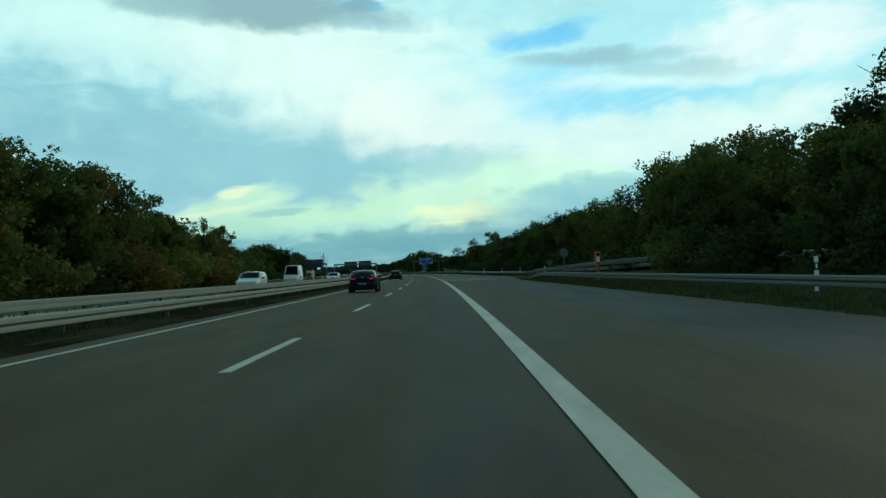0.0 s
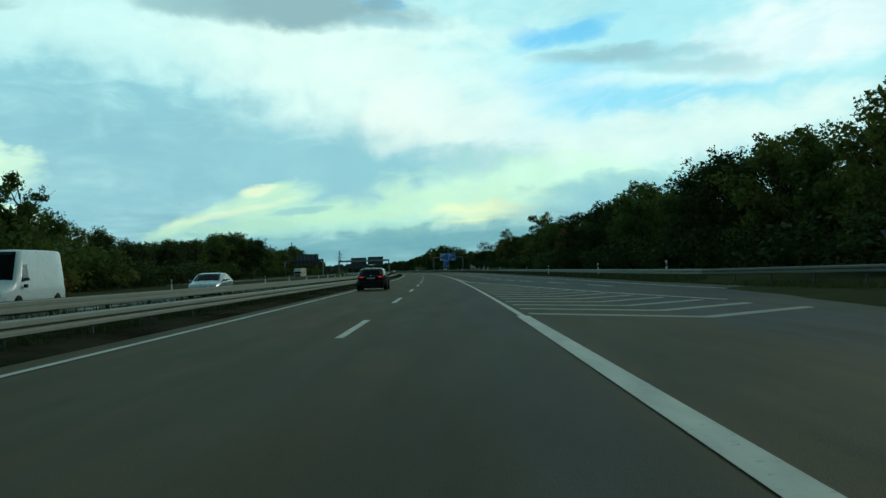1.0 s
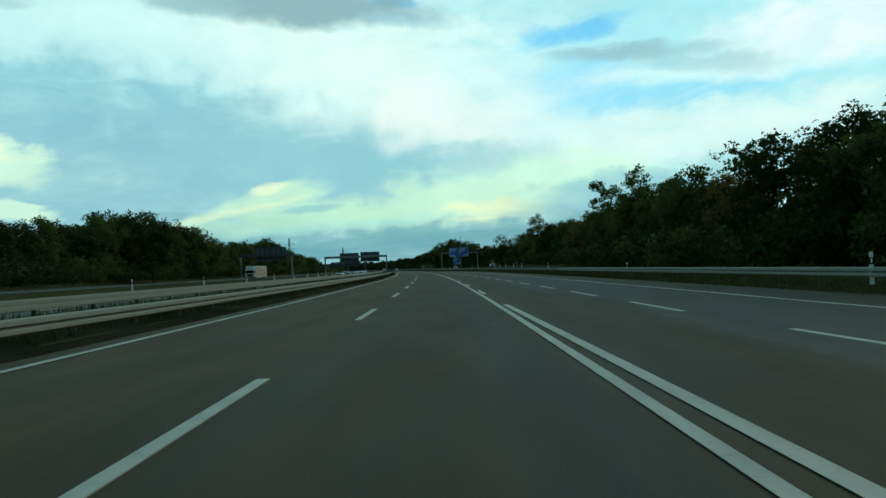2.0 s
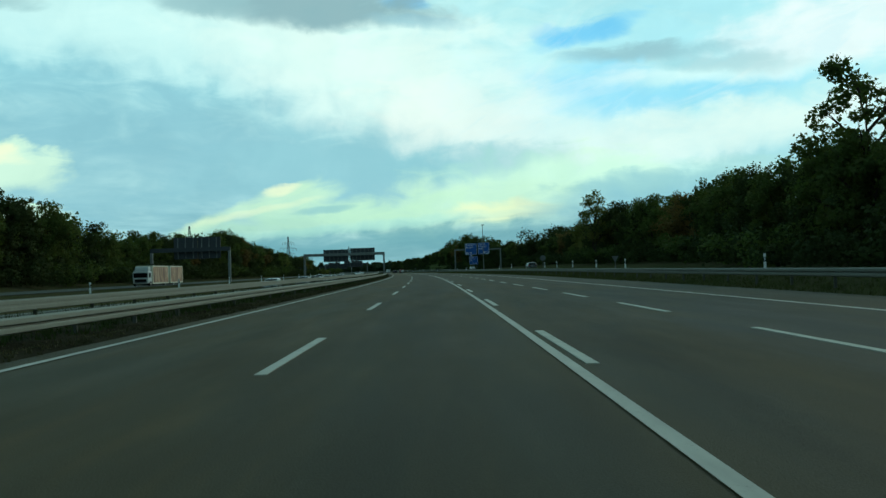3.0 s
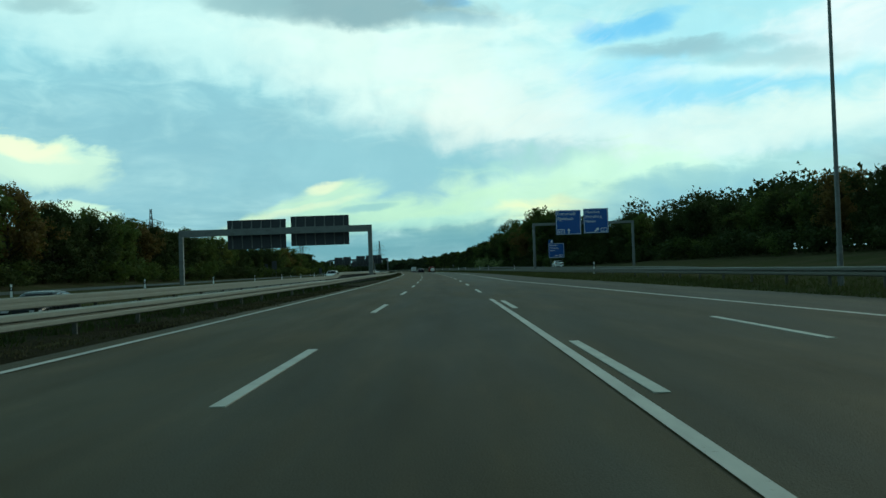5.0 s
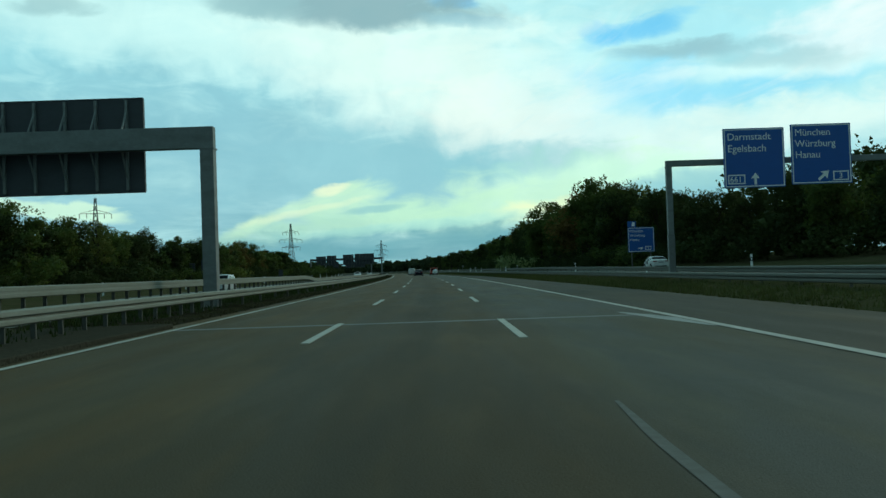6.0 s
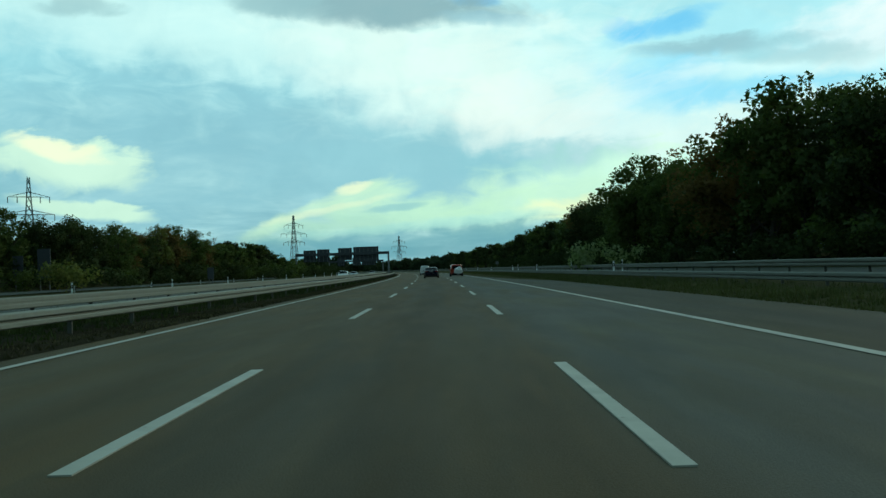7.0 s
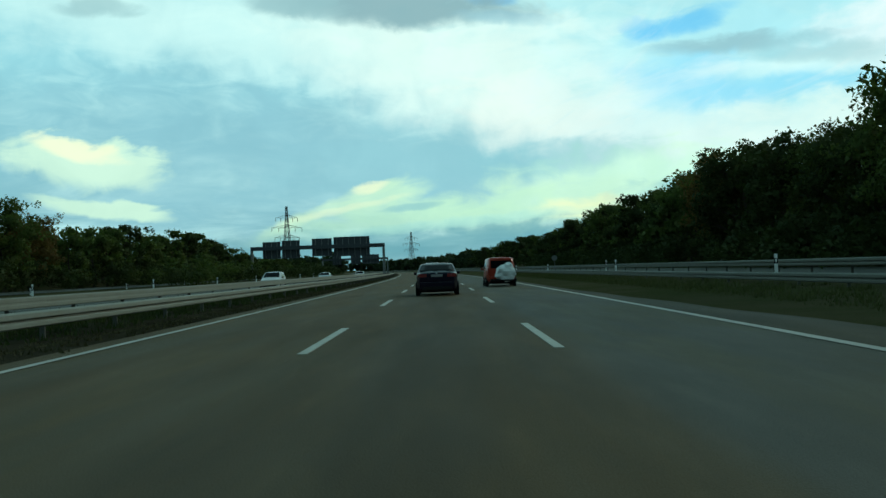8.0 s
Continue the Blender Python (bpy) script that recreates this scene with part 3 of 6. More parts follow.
for x0, x1 in ((-9.75, -9.6), (-21.0, -20.85)):
    strip("edge_line", x0, x1, -80, 1500, lambda s, x: LINE_TOP + 0.02 + ONCOMING_DIP(s), PAINT, 8.0, road)

bm = box(bmesh.new(), -0.075, 0.075, 0.0, 6.0, -0.01, LINE_TOP)
dash = part("lane_dash", bm, DASH_PAINT, road, "white dashed lane marking")
dash.matrix_basis = road_pose(-36, 0)
places = [(18.0 * i, 0.0) for i in range(-1, 62)]
places += [(18.0 * i - 0.3, 3.75) for i in range(25, 62)]
places += [(18.0 * i, 4.03 + min(0.0, LANE_SHIFT(18.0 * i) + (0.05 if i < 17 else 0.12))) for i in range(11, 25)]
places += [(12.0 * i - 1.0, 7.6) for i in range(15, 36)]
for s, x in places:
    share("lane_dash", dash.data, road, road_pose(s, x))
for i in range(-1, 40):
    for x in (-13.4, -17.1):
        share("lane_dash", dash.data, road, road_pose(18.0 * i + 4, x, ONCOMING_DIP(18.0 * i + 7) + 0.02))
MERGE_DASH = curve([(110, 11.6), (122, 10.9), (135, 10.1), (145, 9.2), (158, 8.2), (172, 7.75), (180, 7.6)])
for s in (122.5, 134.8, 140.0 + 6.8, 156.0, 166.7):
    a = math.degrees(math.atan2(MERGE_DASH(s) - MERGE_DASH(s + 5), 5))
    share("lane_dash", dash.data, road, road_pose(s, MERGE_DASH(s), 0, a))

# hatched gore between the motorway and the slip road
GORE = curve([(94, 11.4), (102, 10.2), (112, 8.7), (126, 7.15), (138, 6.1), (148, 4.95), (155, 4.3), (160, 4.17), (168, 4.12), (176, 4.06), (190, 3.96)])
tagged(strip("gore_line", lambda s: GORE(s) - 0.09, lambda s: GORE(s) + 0.09, 101, 186, LINE_TOP, PAINT, 3.0, road), "white line closing the hatched gore")
for i in range(19):
    s = 96.6 + 3.0 * i
    right = GORE(s + 0.5) - 0.25
    if right < 4.75:
        continue
    left, wide = 4.05, 0.36
    mid = left + (right - left) * 0.52
    back = 1.12 * (mid - left)
    pts = [(s, left), (s - back, mid), (s - back + 0.85 * (right - mid), right)]
    verts, uv = [], []
    for ss, x in pts:
        for d in (-wide, wide):
            verts.append(on_road(ss + d, x, LINE_TOP - 0.004))
            uv.append((x, ss + d))
    tagged(mesh_object("gore_stripe", verts, [(0, 2, 3, 1), (2, 4, 5, 3)], HATCH_PAINT, road, uv), "faded hatch stripe")
# paved stretch of the median on the bridge, ending in a low step
verts, faces = [], []
for i in range(19):
    for x, z in ((-8.7, -0.1), (-8.7, 0.11), (-4.16, 0.11), (-4.13, 0.09), (-4.12, -0.1)):
        verts.append(on_road(476.0 + 34.6 * i / 18, x, z))
for i in range(18):
    for j in range(4):
        a = i * 5 + j
        faces.append((a, a + 1, a + 6, a + 5))
faces += [(4, 3, 2, 1, 0), (90, 91, 92, 93, 94)]
tagged(mesh_object("median_slab", verts, faces, soil_material("slab_concrete", (0.050, 0.046, 0.034), (0.075, 0.068, 0.052), (0.060, 0.056, 0.043)), road), "weathered concrete paving on the median, ending in a low step")
tagged(strip("worn_paint", curve([(505, 7.36), (508, 6.95), (511, 6.72)]), curve([(505, 7.44), (508, 7.44), (511, 6.86)]), 505, 511, 0.007, dash_material("smeared_paint", 0.55), 1.0, road), "smeared remains of an older edge line")
# transverse bridge joint and a repaired patch
tagged(strip("joint", -4.0, 7.3, 509.3, 509.75, 0.006, metal_material("joint_concrete", (0.130, 0.132, 0.125), 0.8, 0.0, (0.060, 0.058, 0.045), 0.6), 0.5, road, 6), "pale transverse joint in the asphalt")
tagged(strip("seam", curve([(492.5, 3.73), (494.2, 3.74), (496.0, 3.84)]), curve([(492.5, 3.83), (494.2, 3.84), (496.0, 3.88)]), 492.5, 496.0, 0.005, metal_material("milled_asphalt", (0.078, 0.078, 0.068), 0.8, 0.0, (0.045, 0.042, 0.030), 0.8), 0.5, road), "pale scar where an old line was milled off")
tagged(strip("seam", curve([(618.3, 3.72), (619.5, 3.75), (621.4, 3.77)]), curve([(618.3, 3.80), (619.5, 3.83), (621.4, 3.80)]), 618.3, 621.4, 0.005, bpy.data.materials["milled_asphalt"], 0.5, road), "pale scar of an old line")


# ---- guard rails ----
W_PROFILE = [(0.0, 0.155), (0.035, 0.150), (0.078, 0.120), (0.084, 0.034), (0.004, 0.030), (0.004, -0.012), (0.060, -0.030), (0.076, -0.060), (0.074, -0.125), (0.03, -0.150), (0.0, -0.155)]
BOX_PROFILE = [(0.0, 0.145), (0.050, 0.140), (0.066, 0.120), (0.066, 0.040), (0.060, 0.020), (0.060, -0.020), (0.066, -0.040), (0.066, -0.120), (0.050, -0.140), (0.0, -0.145)]


def guard_rail(name, label, place, top, s0, s1, face, double=False, gap=4.0, close=None, step=4.0, mat=None, profile=W_PROFILE):
    """A steel W-beam on posts along the road. face: +1 towards larger x, -1 towards smaller."""
    fx = place if callable(place) else (lambda s: place)
    fz = top if callable(top) else (lambda s: top)
    rail = thing(name, Matrix(), label, "guard rail", "motorway guard rails")
    for side in ((face, -face) if double else (face,)):
        verts, faces = [], []
        n = int(math.ceil((s1 - s0) / step))
        k = len(profile)
        shift = 0.16 if double else 0.0
        for i in range(n + 1):
            s = s0 + (s1 - s0) * i / n
            for d, z in profile:
                verts.append(on_road(s, fx(s) + side * (d + shift), fz(s) - 0.155 + z))
            for d, z in profile:
                verts.append(on_road(s, fx(s) + side * (d + shift - 0.012), fz(s) - 0.155 + z))
        for i in range(n):
            for j in range(k - 1):
                a, b = i * 2 * k + j, (i + 1) * 2 * k + j
                faces.append((a, a + 1, b + 1, b))
                faces.append((a + k, b + k, b + k + 1, a + k + 1))
            for j in (0, k - 1):
                a, b = i * 2 * k + j, (i + 1) * 2 * k + j
                faces.append((a, b, b + k, a + k))
        mesh_object("beam", verts, faces, mat or RAIL, rail)
    bm = bmesh.new()
    box(bm, -0.05, 0.05, -0.025, 0.025, -0.9, -0.05)
    box(bm, -0.05 if not double else -0.16, 0.05 if not double else 0.16, -0.04, 0.04, -0.22, -0.09)
    post = None
    s = s0 + 1.0
    while s < min(s1, 1000):
        m = road_pose(s, fx(s) - (0.0 if double else face * 0.06), fz(s))
        if post is None:
            post = part("post", bm, RAIL_POST, rail)
            post.matrix_basis = m
        else:
            share("post", post.data, rail, m)
        s += 1.333 if close and close[0] < s < close[1] else gap
    return rail


NEAR_TOP = curve([(-80, 0.58), (10, 0.58), (180, 0.54), (300, 0.60), (400, 0.62), (470, 0.66), (508, 0.73), (570, 0.66), (668, 0.66), (1600, 0.66)])
guard_rail("guard_rail", "weathered galvanised guard rail along the soil median", -5.6, NEAR_TOP, -80, 1500, 1, close=(474, 522))
FAR_TOP = curve([(-80, 0.82), (180, 0.78), (310, 0.84), (497, 0.86), (501, 1.16), (565, 1.12), (571, 0.86), (1600, 0.86)])
guard_rail("guard_rail", "double-sided steel guard rail of the oncoming carriageway, raised at the gantry", -8.2, FAR_TOP, -80, 1500, 1, double=True, gap=4.0, close=(500, 569), step=2.0, profile=BOX_PROFILE)
guard_rail("guard_rail", "grey steel guard rail on the grass strip before the slip road", 12.75, curve([(-80, 0.75), (78, 0.75), (88, 0.12)]), -80, 88, -1, mat=RAIL_DARK)
guard_rail("guard_rail", "steel guard rail climbing beside the slip road", lambda s: RAMP_LEFT(s) - 0.35, lambda s: RAMP_RISE(s) + 0.72, 50, 87, -1, double=True, mat=RAIL_DARK)
guard_rail("guard_rail", "long grey steel guard rail on the grassy outer verge", RIGHT_RAIL, RIGHT_RAIL_TOP, 125, 260, -1)
guard_rail("guard_rail", "dark steel guard rail on the far side of the slip road", RIGHT_RAIL, lambda s: 0.73 + RAMP_RISE(s), 40, 125, -1, mat=RAIL_DARK)
guard_rail("guard_rail", "dull weathered steel guard rail on the grassy outer verge, shade in its colour", RIGHT_RAIL, RIGHT_RAIL_TOP, 260, 1500, -1, mat=RAIL_DARK)
guard_rail("guard_rail", "steel guard rail of the distributor road", 18.2, curve([(452, 0.6), (470, 0.8), (540, 0.88), (610, 1.10), (1500, 1.10)]), 452, 1500, -1, double=True, mat=RAIL_DARK)

# ---- trees and shrubs ----
def leaf_cloud(rng, centres, radii, count, size, thin=0.55):
    """Leaves in clumps round the given centres: corners of small triangles and the clumps' outward directions."""
    radii = np.array(radii)
    pick = rng.choice(len(centres), count, p=radii ** 2 / np.sum(radii ** 2))
    d = rng.normal(size=(count, 3))
    d /= np.linalg.norm(d, axis=1)[:, None]
    r = radii[pick] * (thin + (1 - thin) * rng.random(count) ** 0.5) * (1 + 0.2 * rng.normal(size=count))
    pos = np.array(centres)[pick] + d * r[:, None] * np.array([1, 1, 0.85])
    u = rng.normal(size=(count, 3))
    u /= np.linalg.norm(u, axis=1)[:, None]
    v = np.cross(u, rng.normal(size=(count, 3)))
    v /= np.linalg.norm(v, axis=1)[:, None]
    sz = size * (0.6 + 0.8 * rng.random(count))[:, None]
    flip = np.where(np.einsum("ij,ij->i", np.cross(u, v), d) < 0, -1.0, 1.0)[:, None]
    corners = np.stack([pos - u * sz, pos + u * sz * 0.5 - v * sz * 0.85 * -flip * -1, pos + u * sz * 0.7 + v * sz * 0.85 * flip], 1)
    out = d + 0.22 * rng.normal(size=(count, 3)) + np.array([0, 0, 0.3])
    out /= np.linalg.norm(out, axis=1)[:, None]
    return corners.reshape(-1, 3), np.repeat(out, 3, axis=0)


def leaf_mesh(name, clouds, mat):
    verts = np.concatenate([c[0] for c in clouds])
    out = np.concatenate([c[1] for c in clouds])
    n = len(verts) // 3
    me = bpy.data.meshes.new(name)
    me.from_pydata(verts.tolist(), [], np.arange(3 * n).reshape(n, 3).tolist())
    me.polygons.foreach_set("use_smooth", [True] * n)
    me.normals_split_custom_set_from_vertices(out.tolist())
    me.materials.append(mat)
    return me


def tree(seed, tall, spread, leaves, size, mat, label, bare=0.32, lobes=13, airy=False):
    """A tapered trunk, limbs and a crown of leaf clumps; unit tree of the given height."""
    rng = np.random.default_rng(seed)
    ob = thing("tree", Matrix.Translation((0, 0, -500)), label, "tree", "roadside trees")
    limbs, centres, radii = [], [], []
    for i in range(lobes):
        h = bare + (0.90 - bare) * (i + rng.random()) / lobes
        w = spread * math.sin(math.pi * (0.20 + 0.74 * (h - bare) / (1.0 - bare))) ** 0.6
        a = 2.4 * i + rng.random()
        q = w * (0.40 + 0.55 * rng.random())
        limb = np.array((q * math.cos(a), q * math.sin(a), h * tall))
        limbs.append(tuple(limb))
        # each limb carries a few separate clumps, so that the outline is lobed at two sizes
        reach = tall * ((0.055 if airy else 0.10) + 0.05 * rng.random())
        for _ in range(5 if airy else 6):
            centres.append(tuple(limb + rng.normal(size=3) * reach * np.array([0.62, 0.62, 0.5])))
            radii.append(reach * ((0.5 if airy else 0.34) + 0.26 * rng.random()))
        if not airy:
            centres.append(tuple(limb * np.array([0.8, 0.8, 1.0])))
            radii.append(reach * 0.85)
    for k in range(0 if airy else 3):
        centres.append((0.35 * rng.normal(), 0.35 * rng.normal(), tall * (0.89 + 0.025 * k)))
        radii.append(tall * 0.042)
    bm = bmesh.new()
    p, r = Vector((0, 0, -0.4)), 0.028 * tall * (0.6 if airy else 1.0)
    for i in range(6):
        q = Vector((0.02 * tall * rng.normal(), 0.02 * tall * rng.normal(), tall * 0.78 * (i + 1) / 6))
        tube(bm, p, q, r, r * 0.72, 6)
        p, r = q, r * 0.72
    for c in limbs:
        rad = 0.12 * tall
        a = Vector((0, 0, max(0.15 * tall, c[2] - 0.16 * tall)))
        mid = a.lerp(Vector(c), 0.55) + Vector((0, 0, -0.02 * tall))
        tube(bm, a, mid, 0.0085 * tall, 0.006 * tall, 4)
        tube(bm, mid, c, 0.006 * tall, 0.002 * tall, 4)
        for j in range(2):
            tube(bm, mid, Vector(c) + Vector(rng.normal(size=3)) * rad * 0.4, 0.0035 * tall, 0.001 * tall, 3)
    part("trunk", bm, BARK, ob)
    clouds = [leaf_cloud(rng, centres, radii, leaves, size, 0.35 if airy else 0.6)]
    if not airy:
        clouds.append(leaf_cloud(rng, limbs, [0.11 * tall] * len(limbs), leaves // 5, size * 1.7, 0.1))
    crown = new("crown", leaf_mesh("crown", clouds, mat))
    crown.parent = ob
    return ob


def shrub_mesh(seed, mat, leaves=950):
    rng = np.random.default_rng(seed)
    centres = [(rng.normal() * 0.9, rng.normal() * 0.9, 0.5 + 1.5 * rng.random()) for _ in range(9)]
    return leaf_mesh("shrub", [leaf_cloud(rng, centres, [0.55 + 0.4 * rng.random() for _ in centres], leaves, 0.11, 0.3)], mat)


OAKS = [tree(11 + i, 10.0, 2.9 + 0.3 * (i % 3), 6000, 0.118, mat, label, 0.22) for i, (mat, label) in enumerate((
    (LEAF_GREEN, "broad dark green deciduous tree at the edge of the wood"), (LEAF_DARK, "dense shadowy deciduous tree in the wood"),
    (LEAF_OLIVE, "olive green deciduous tree beginning to turn"), (LEAF_DARK, "tall dark full-crowned tree in the roadside wood"),
    (LEAF_GREEN, "rounded green tree with an uneven crown")))]
RUSTY = [tree(31 + i, 10.0, 2.8, 5600, 0.116, LEAF_RUST, "rust-brown autumn tree beside the motorway", 0.25) for i in range(2)]
AIRY = [tree(41 + i, 10.0, 1.9, 4400, 0.105, mat, "slender thin-crowned tree with gaps showing sky", 0.35, 11, True) for i, mat in enumerate((LEAF_OLIVE, LEAF_GREEN))]
PINE = tree(91, 10.0, 2.1, 6500, 0.108, LEAF_DARK, "tall dark pine with ragged whorled branches", 0.10, 18)
FAR_OAKS = [tree(51 + i, 10.0, 3.1, 2200, 0.19, mat, label, 0.2, 9) for i, (mat, label) in enumerate((
    (LEAF_DARK, "dark full-crowned tree far along the wood"), (LEAF_GREEN, "green deciduous tree far along the wood")))]
SHRUBS = [shrub_mesh(61, LEAF_GREEN), shrub_mesh(62, LEAF_OLIVE), shrub_mesh(63, LEAF_DARK), shrub_mesh(64, LEAF_RUST), shrub_mesh(65, LEAF_PALE)]

RIGHT_X = curve([(0, 48), (30, 39), (50, 31), (60, 30), (130, 28), (180, 25), (250, 24), (300, 29), (360, 39), (430, 40), (460, 45), (540, 44), (600, 36), (640, 33), (672, 31), (690, 29.5), (712, 29.5), (742, 33), (1100, 33)])
RIGHT_H = curve([(0, 11.5), (56, 11.8), (70, 12.3), (81, 13.0), (92, 13.2), (98, 12.0), (104, 11.2), (111, 12.2), (119, 11.3), (133, 11.0), (144, 11.4), (156, 10.8), (170, 9.9), (177, 11.0), (190, 10.6), (198, 10.8), (206, 10.2), (215, 8.5), (221, 9.5),
                 (230, 8.6), (246, 9.6), (262, 9.6), (300, 10.2), (330, 10.4), (360, 10.6), (369, 11.7), (381, 11.0), (392, 11.9), (404, 12.3), (424, 12.2), (434, 13.0), (446, 11.6), (454, 10.4), (464, 8.6), (481, 9.2), (512, 9.6), (592, 9.7),
                 (616, 10.6), (622, 11.6), (634, 12.6), (641, 14.0), (647, 15.6), (656, 15.0), (665, 14.0), (681, 12.6), (688, 13.4), (694, 15.2), (700, 15.2), (703, 13.2), (707, 12.1), (722, 12.3), (738, 13.2), (767, 13.0), (800, 11.8), (834, 11.0), (868, 10.0), (922, 10.4), (980, 10.4), (1100, 9)])
LEFT_X = curve([(0, 27), (120, 28), (160, 33), (220, 40), (260, 48), (560, 49), (620, 46), (700, 43), (1100, 42)])
LEFT_H = curve([(0, 12), (57, 12.2), (67, 11.3), (80, 11.5), (88, 9.2), (100, 10.2), (107, 9.6), (112, 7.6), (140, 7.8), (147, 8.6), (154, 9.4), (164, 8.4), (171, 7.3), (190, 6.5), (213, 6.2), (234, 7.6), (264, 8.6), (290, 8.8), (302, 9.9), (315, 11.6), (351, 11.8),
                (365, 11.0), (393, 9.5), (398, 7.6), (404, 8.7), (410, 7.6), (416, 10.0), (426, 10.5), (432, 8.8), (448, 10.8), (461, 10.1), (479, 11.8), (486, 10.9), (495, 13.0), (514, 14.4), (524, 13.8), (530, 12.0), (547, 10.8), (558, 11.2), (579, 10.2),
                (604, 10.6), (638, 9.2), (650, 8.6), (661, 9.7), (677, 9.4), (705, 9.0), (716, 9.0), (735, 9.9), (753, 9.9), (766, 8.8), (803, 9.4), (853, 9.6), (872, 8.0), (900, 7.2), (1100, 7)])


def plant(proto, s, x, tall, rng):
    m = road_pose(s, x, land(s, x) - 0.1, rng.uniform(0, 360))
    k = tall / 10.0
    return copy_thing(proto, m @ Matrix.Diagonal((k * rng.uniform(0.9, 1.25), k * rng.uniform(0.9, 1.25), k, 1)))


def shrub(i, s, x, size, rng):
    ob = new("shrub", SHRUBS[i])
    ob.matrix_basis = road_pose(s, x, land(s, x) - 0.1, rng.uniform(0, 360)) @ Matrix.Diagonal((size * rng.uniform(0.9, 1.5), size * rng.uniform(0.9, 1.5), size, 1))
    return tagged(ob, ("dense green shrub at the foot of the wood", "olive shrub with loose twigs by the road", "dark leafy undergrowth below the trees", "reddish-brown autumn shrub by the road", "pale green feathery bush behind the outer rail")[i],
                  "shrub", "roadside shrubs")


rng = random.Random(5)
for side, fx, fh in ((1, RIGHT_X, RIGHT_H), (-1, LEFT_X, LEFT_H)):
    s = 18.0 if side > 0 else 30.0
    while s < 1080:
        near = 0.0 if s < 760 else 1.0
        tall = fh(s) * (rng.uniform(0.85, 1.02) if side > 0 else rng.uniform(0.87, 1.06))
        pick = rng.random()
        if near:
            proto = FAR_OAKS[rng.randrange(2)]
        elif side < 0 and s < 125:
            proto = RUSTY[rng.randrange(2)] if pick < 0.4 else OAKS[rng.choice((0, 2, 4))]
        elif pick < 0.10:
            proto = AIRY[rng.randrange(2)]
        elif pick < 0.16:
            proto = RUSTY[rng.randrange(2)]
        else:
            proto = OAKS[rng.choice((0, 2, 2, 4))] if s < 120 else OAKS[rng.randrange(5)] if s < 190 else OAKS[rng.choice((0, 1, 1, 3, 3, 4))]
        plant(proto, s, side * (fx(s) + rng.uniform(0, 3.0)), tall, rng)
        s += rng.uniform(4.9, 7.5) * (1 if s < 900 else 2)
    s = 20.0
    while s < 900:
        i = rng.choice((0, 1, 3)) if side < 0 and s < 160 else rng.choice((0, 0, 1, 2, 2) if s < 130 else (0, 2, 2) if side < 0 else (2, 2, 2, 0))
        shrub(i, s, side * (fx(s) - rng.uniform(1.0, 3.5)), rng.uniform(0.9, 1.6) * (1.25 if side < 0 and s < 160 else 1), rng)
        s += rng.uniform(4.6, 6.6) * (1.5 if s > 650 else 1)
for s in range(760, 1010, 9):
    shrub(rng.choice((0, 2, 2)), s, -rng.uniform(27, 34), rng.uniform(1.0, 1.7), rng)
# single trees that stand out of the line
for proto, s, x, tall in ((AIRY[0], 266, 26.0, 12.2), (AIRY[1], 300, 30, 14.2), (OAKS[1], 307, -41.5, 10.8), (AIRY[0], 426, 36.8, 15.0), (AIRY[1], 648, 37.5, 15.4), (OAKS[1], 634, 33.5, 12.5),
                          (AIRY[1], 86, -27.5, 11.0), (OAKS[0], 62, -26.5, 10.2), (AIRY[1], 23.0, 21.5, 10.6), (OAKS[2], 18, 22, 7.2), (OAKS[4], 26, 21.5, 7.2), (OAKS[2], 32, 21.8, 7.4), (OAKS[0], 38, 20.6, 7.2), (OAKS[4], 43, 19.6, 6.8), (OAKS[3], 36, 25, 9), (OAKS[1], 47, 20.0, 6.6), (AIRY[0], 118, -28.5, 9.6), (AIRY[1], 127, -29.0, 9.2), (AIRY[0], 134, -30.0, 8.2), (AIRY[1], 149, -32.0, 10.8), (PINE, 98.5, 30.4, 13.8), (PINE, 93, 32.0, 12.6)):
    plant(proto, s, x, tall, rng)
for i, s, x, size in ((4, 672, 19.6, 1.55), (0, 86, 15.2, 0.45), (0, 90, 14.6, 0.4), (2, 62, 17.4, 0.5), (1, 655, -30, 1.2), (0, 14, 19.4, 1.2), (2, 21, 19.2, 1.2), (0, 27, 19.2, 1.2), (2, 33, 19, 1.2), (0, 39, 18.6, 1.2), (1, 44, 18.0, 1.0), (0, 48, 17.8, 0.9)):
    shrub(i, s, x, size, rng)
for proto in [*OAKS, *FAR_OAKS, *RUSTY, *AIRY, PINE]:
    for ob in (proto, *proto.children_recursive):
        bpy.data.objects.remove(ob)


def woods(name, label, spots, size, mat, seed, per):
    """Far woodland: one mass of leaf clumps."""
    r = np.random.default_rng(seed)
    centres, radii = [], []
    for s, x, tall in spots:
        base = on_road(s, x, land(min(s, 1400), max(-90, min(90, x))))
        for _ in range(4):
            centres.append((base.x + r.normal() * 2, base.y + r.normal() * 2, base.z + tall * (0.15 + 0.68 * r.random())))
            radii.append(tall * (0.17 + 0.08 * r.random()))
    ob = new(name, leaf_mesh(name, [leaf_cloud(r, centres, radii, len(centres) * per, size, 0.5)], mat))
    return tagged(ob, label, "woodland", kind="stuff")


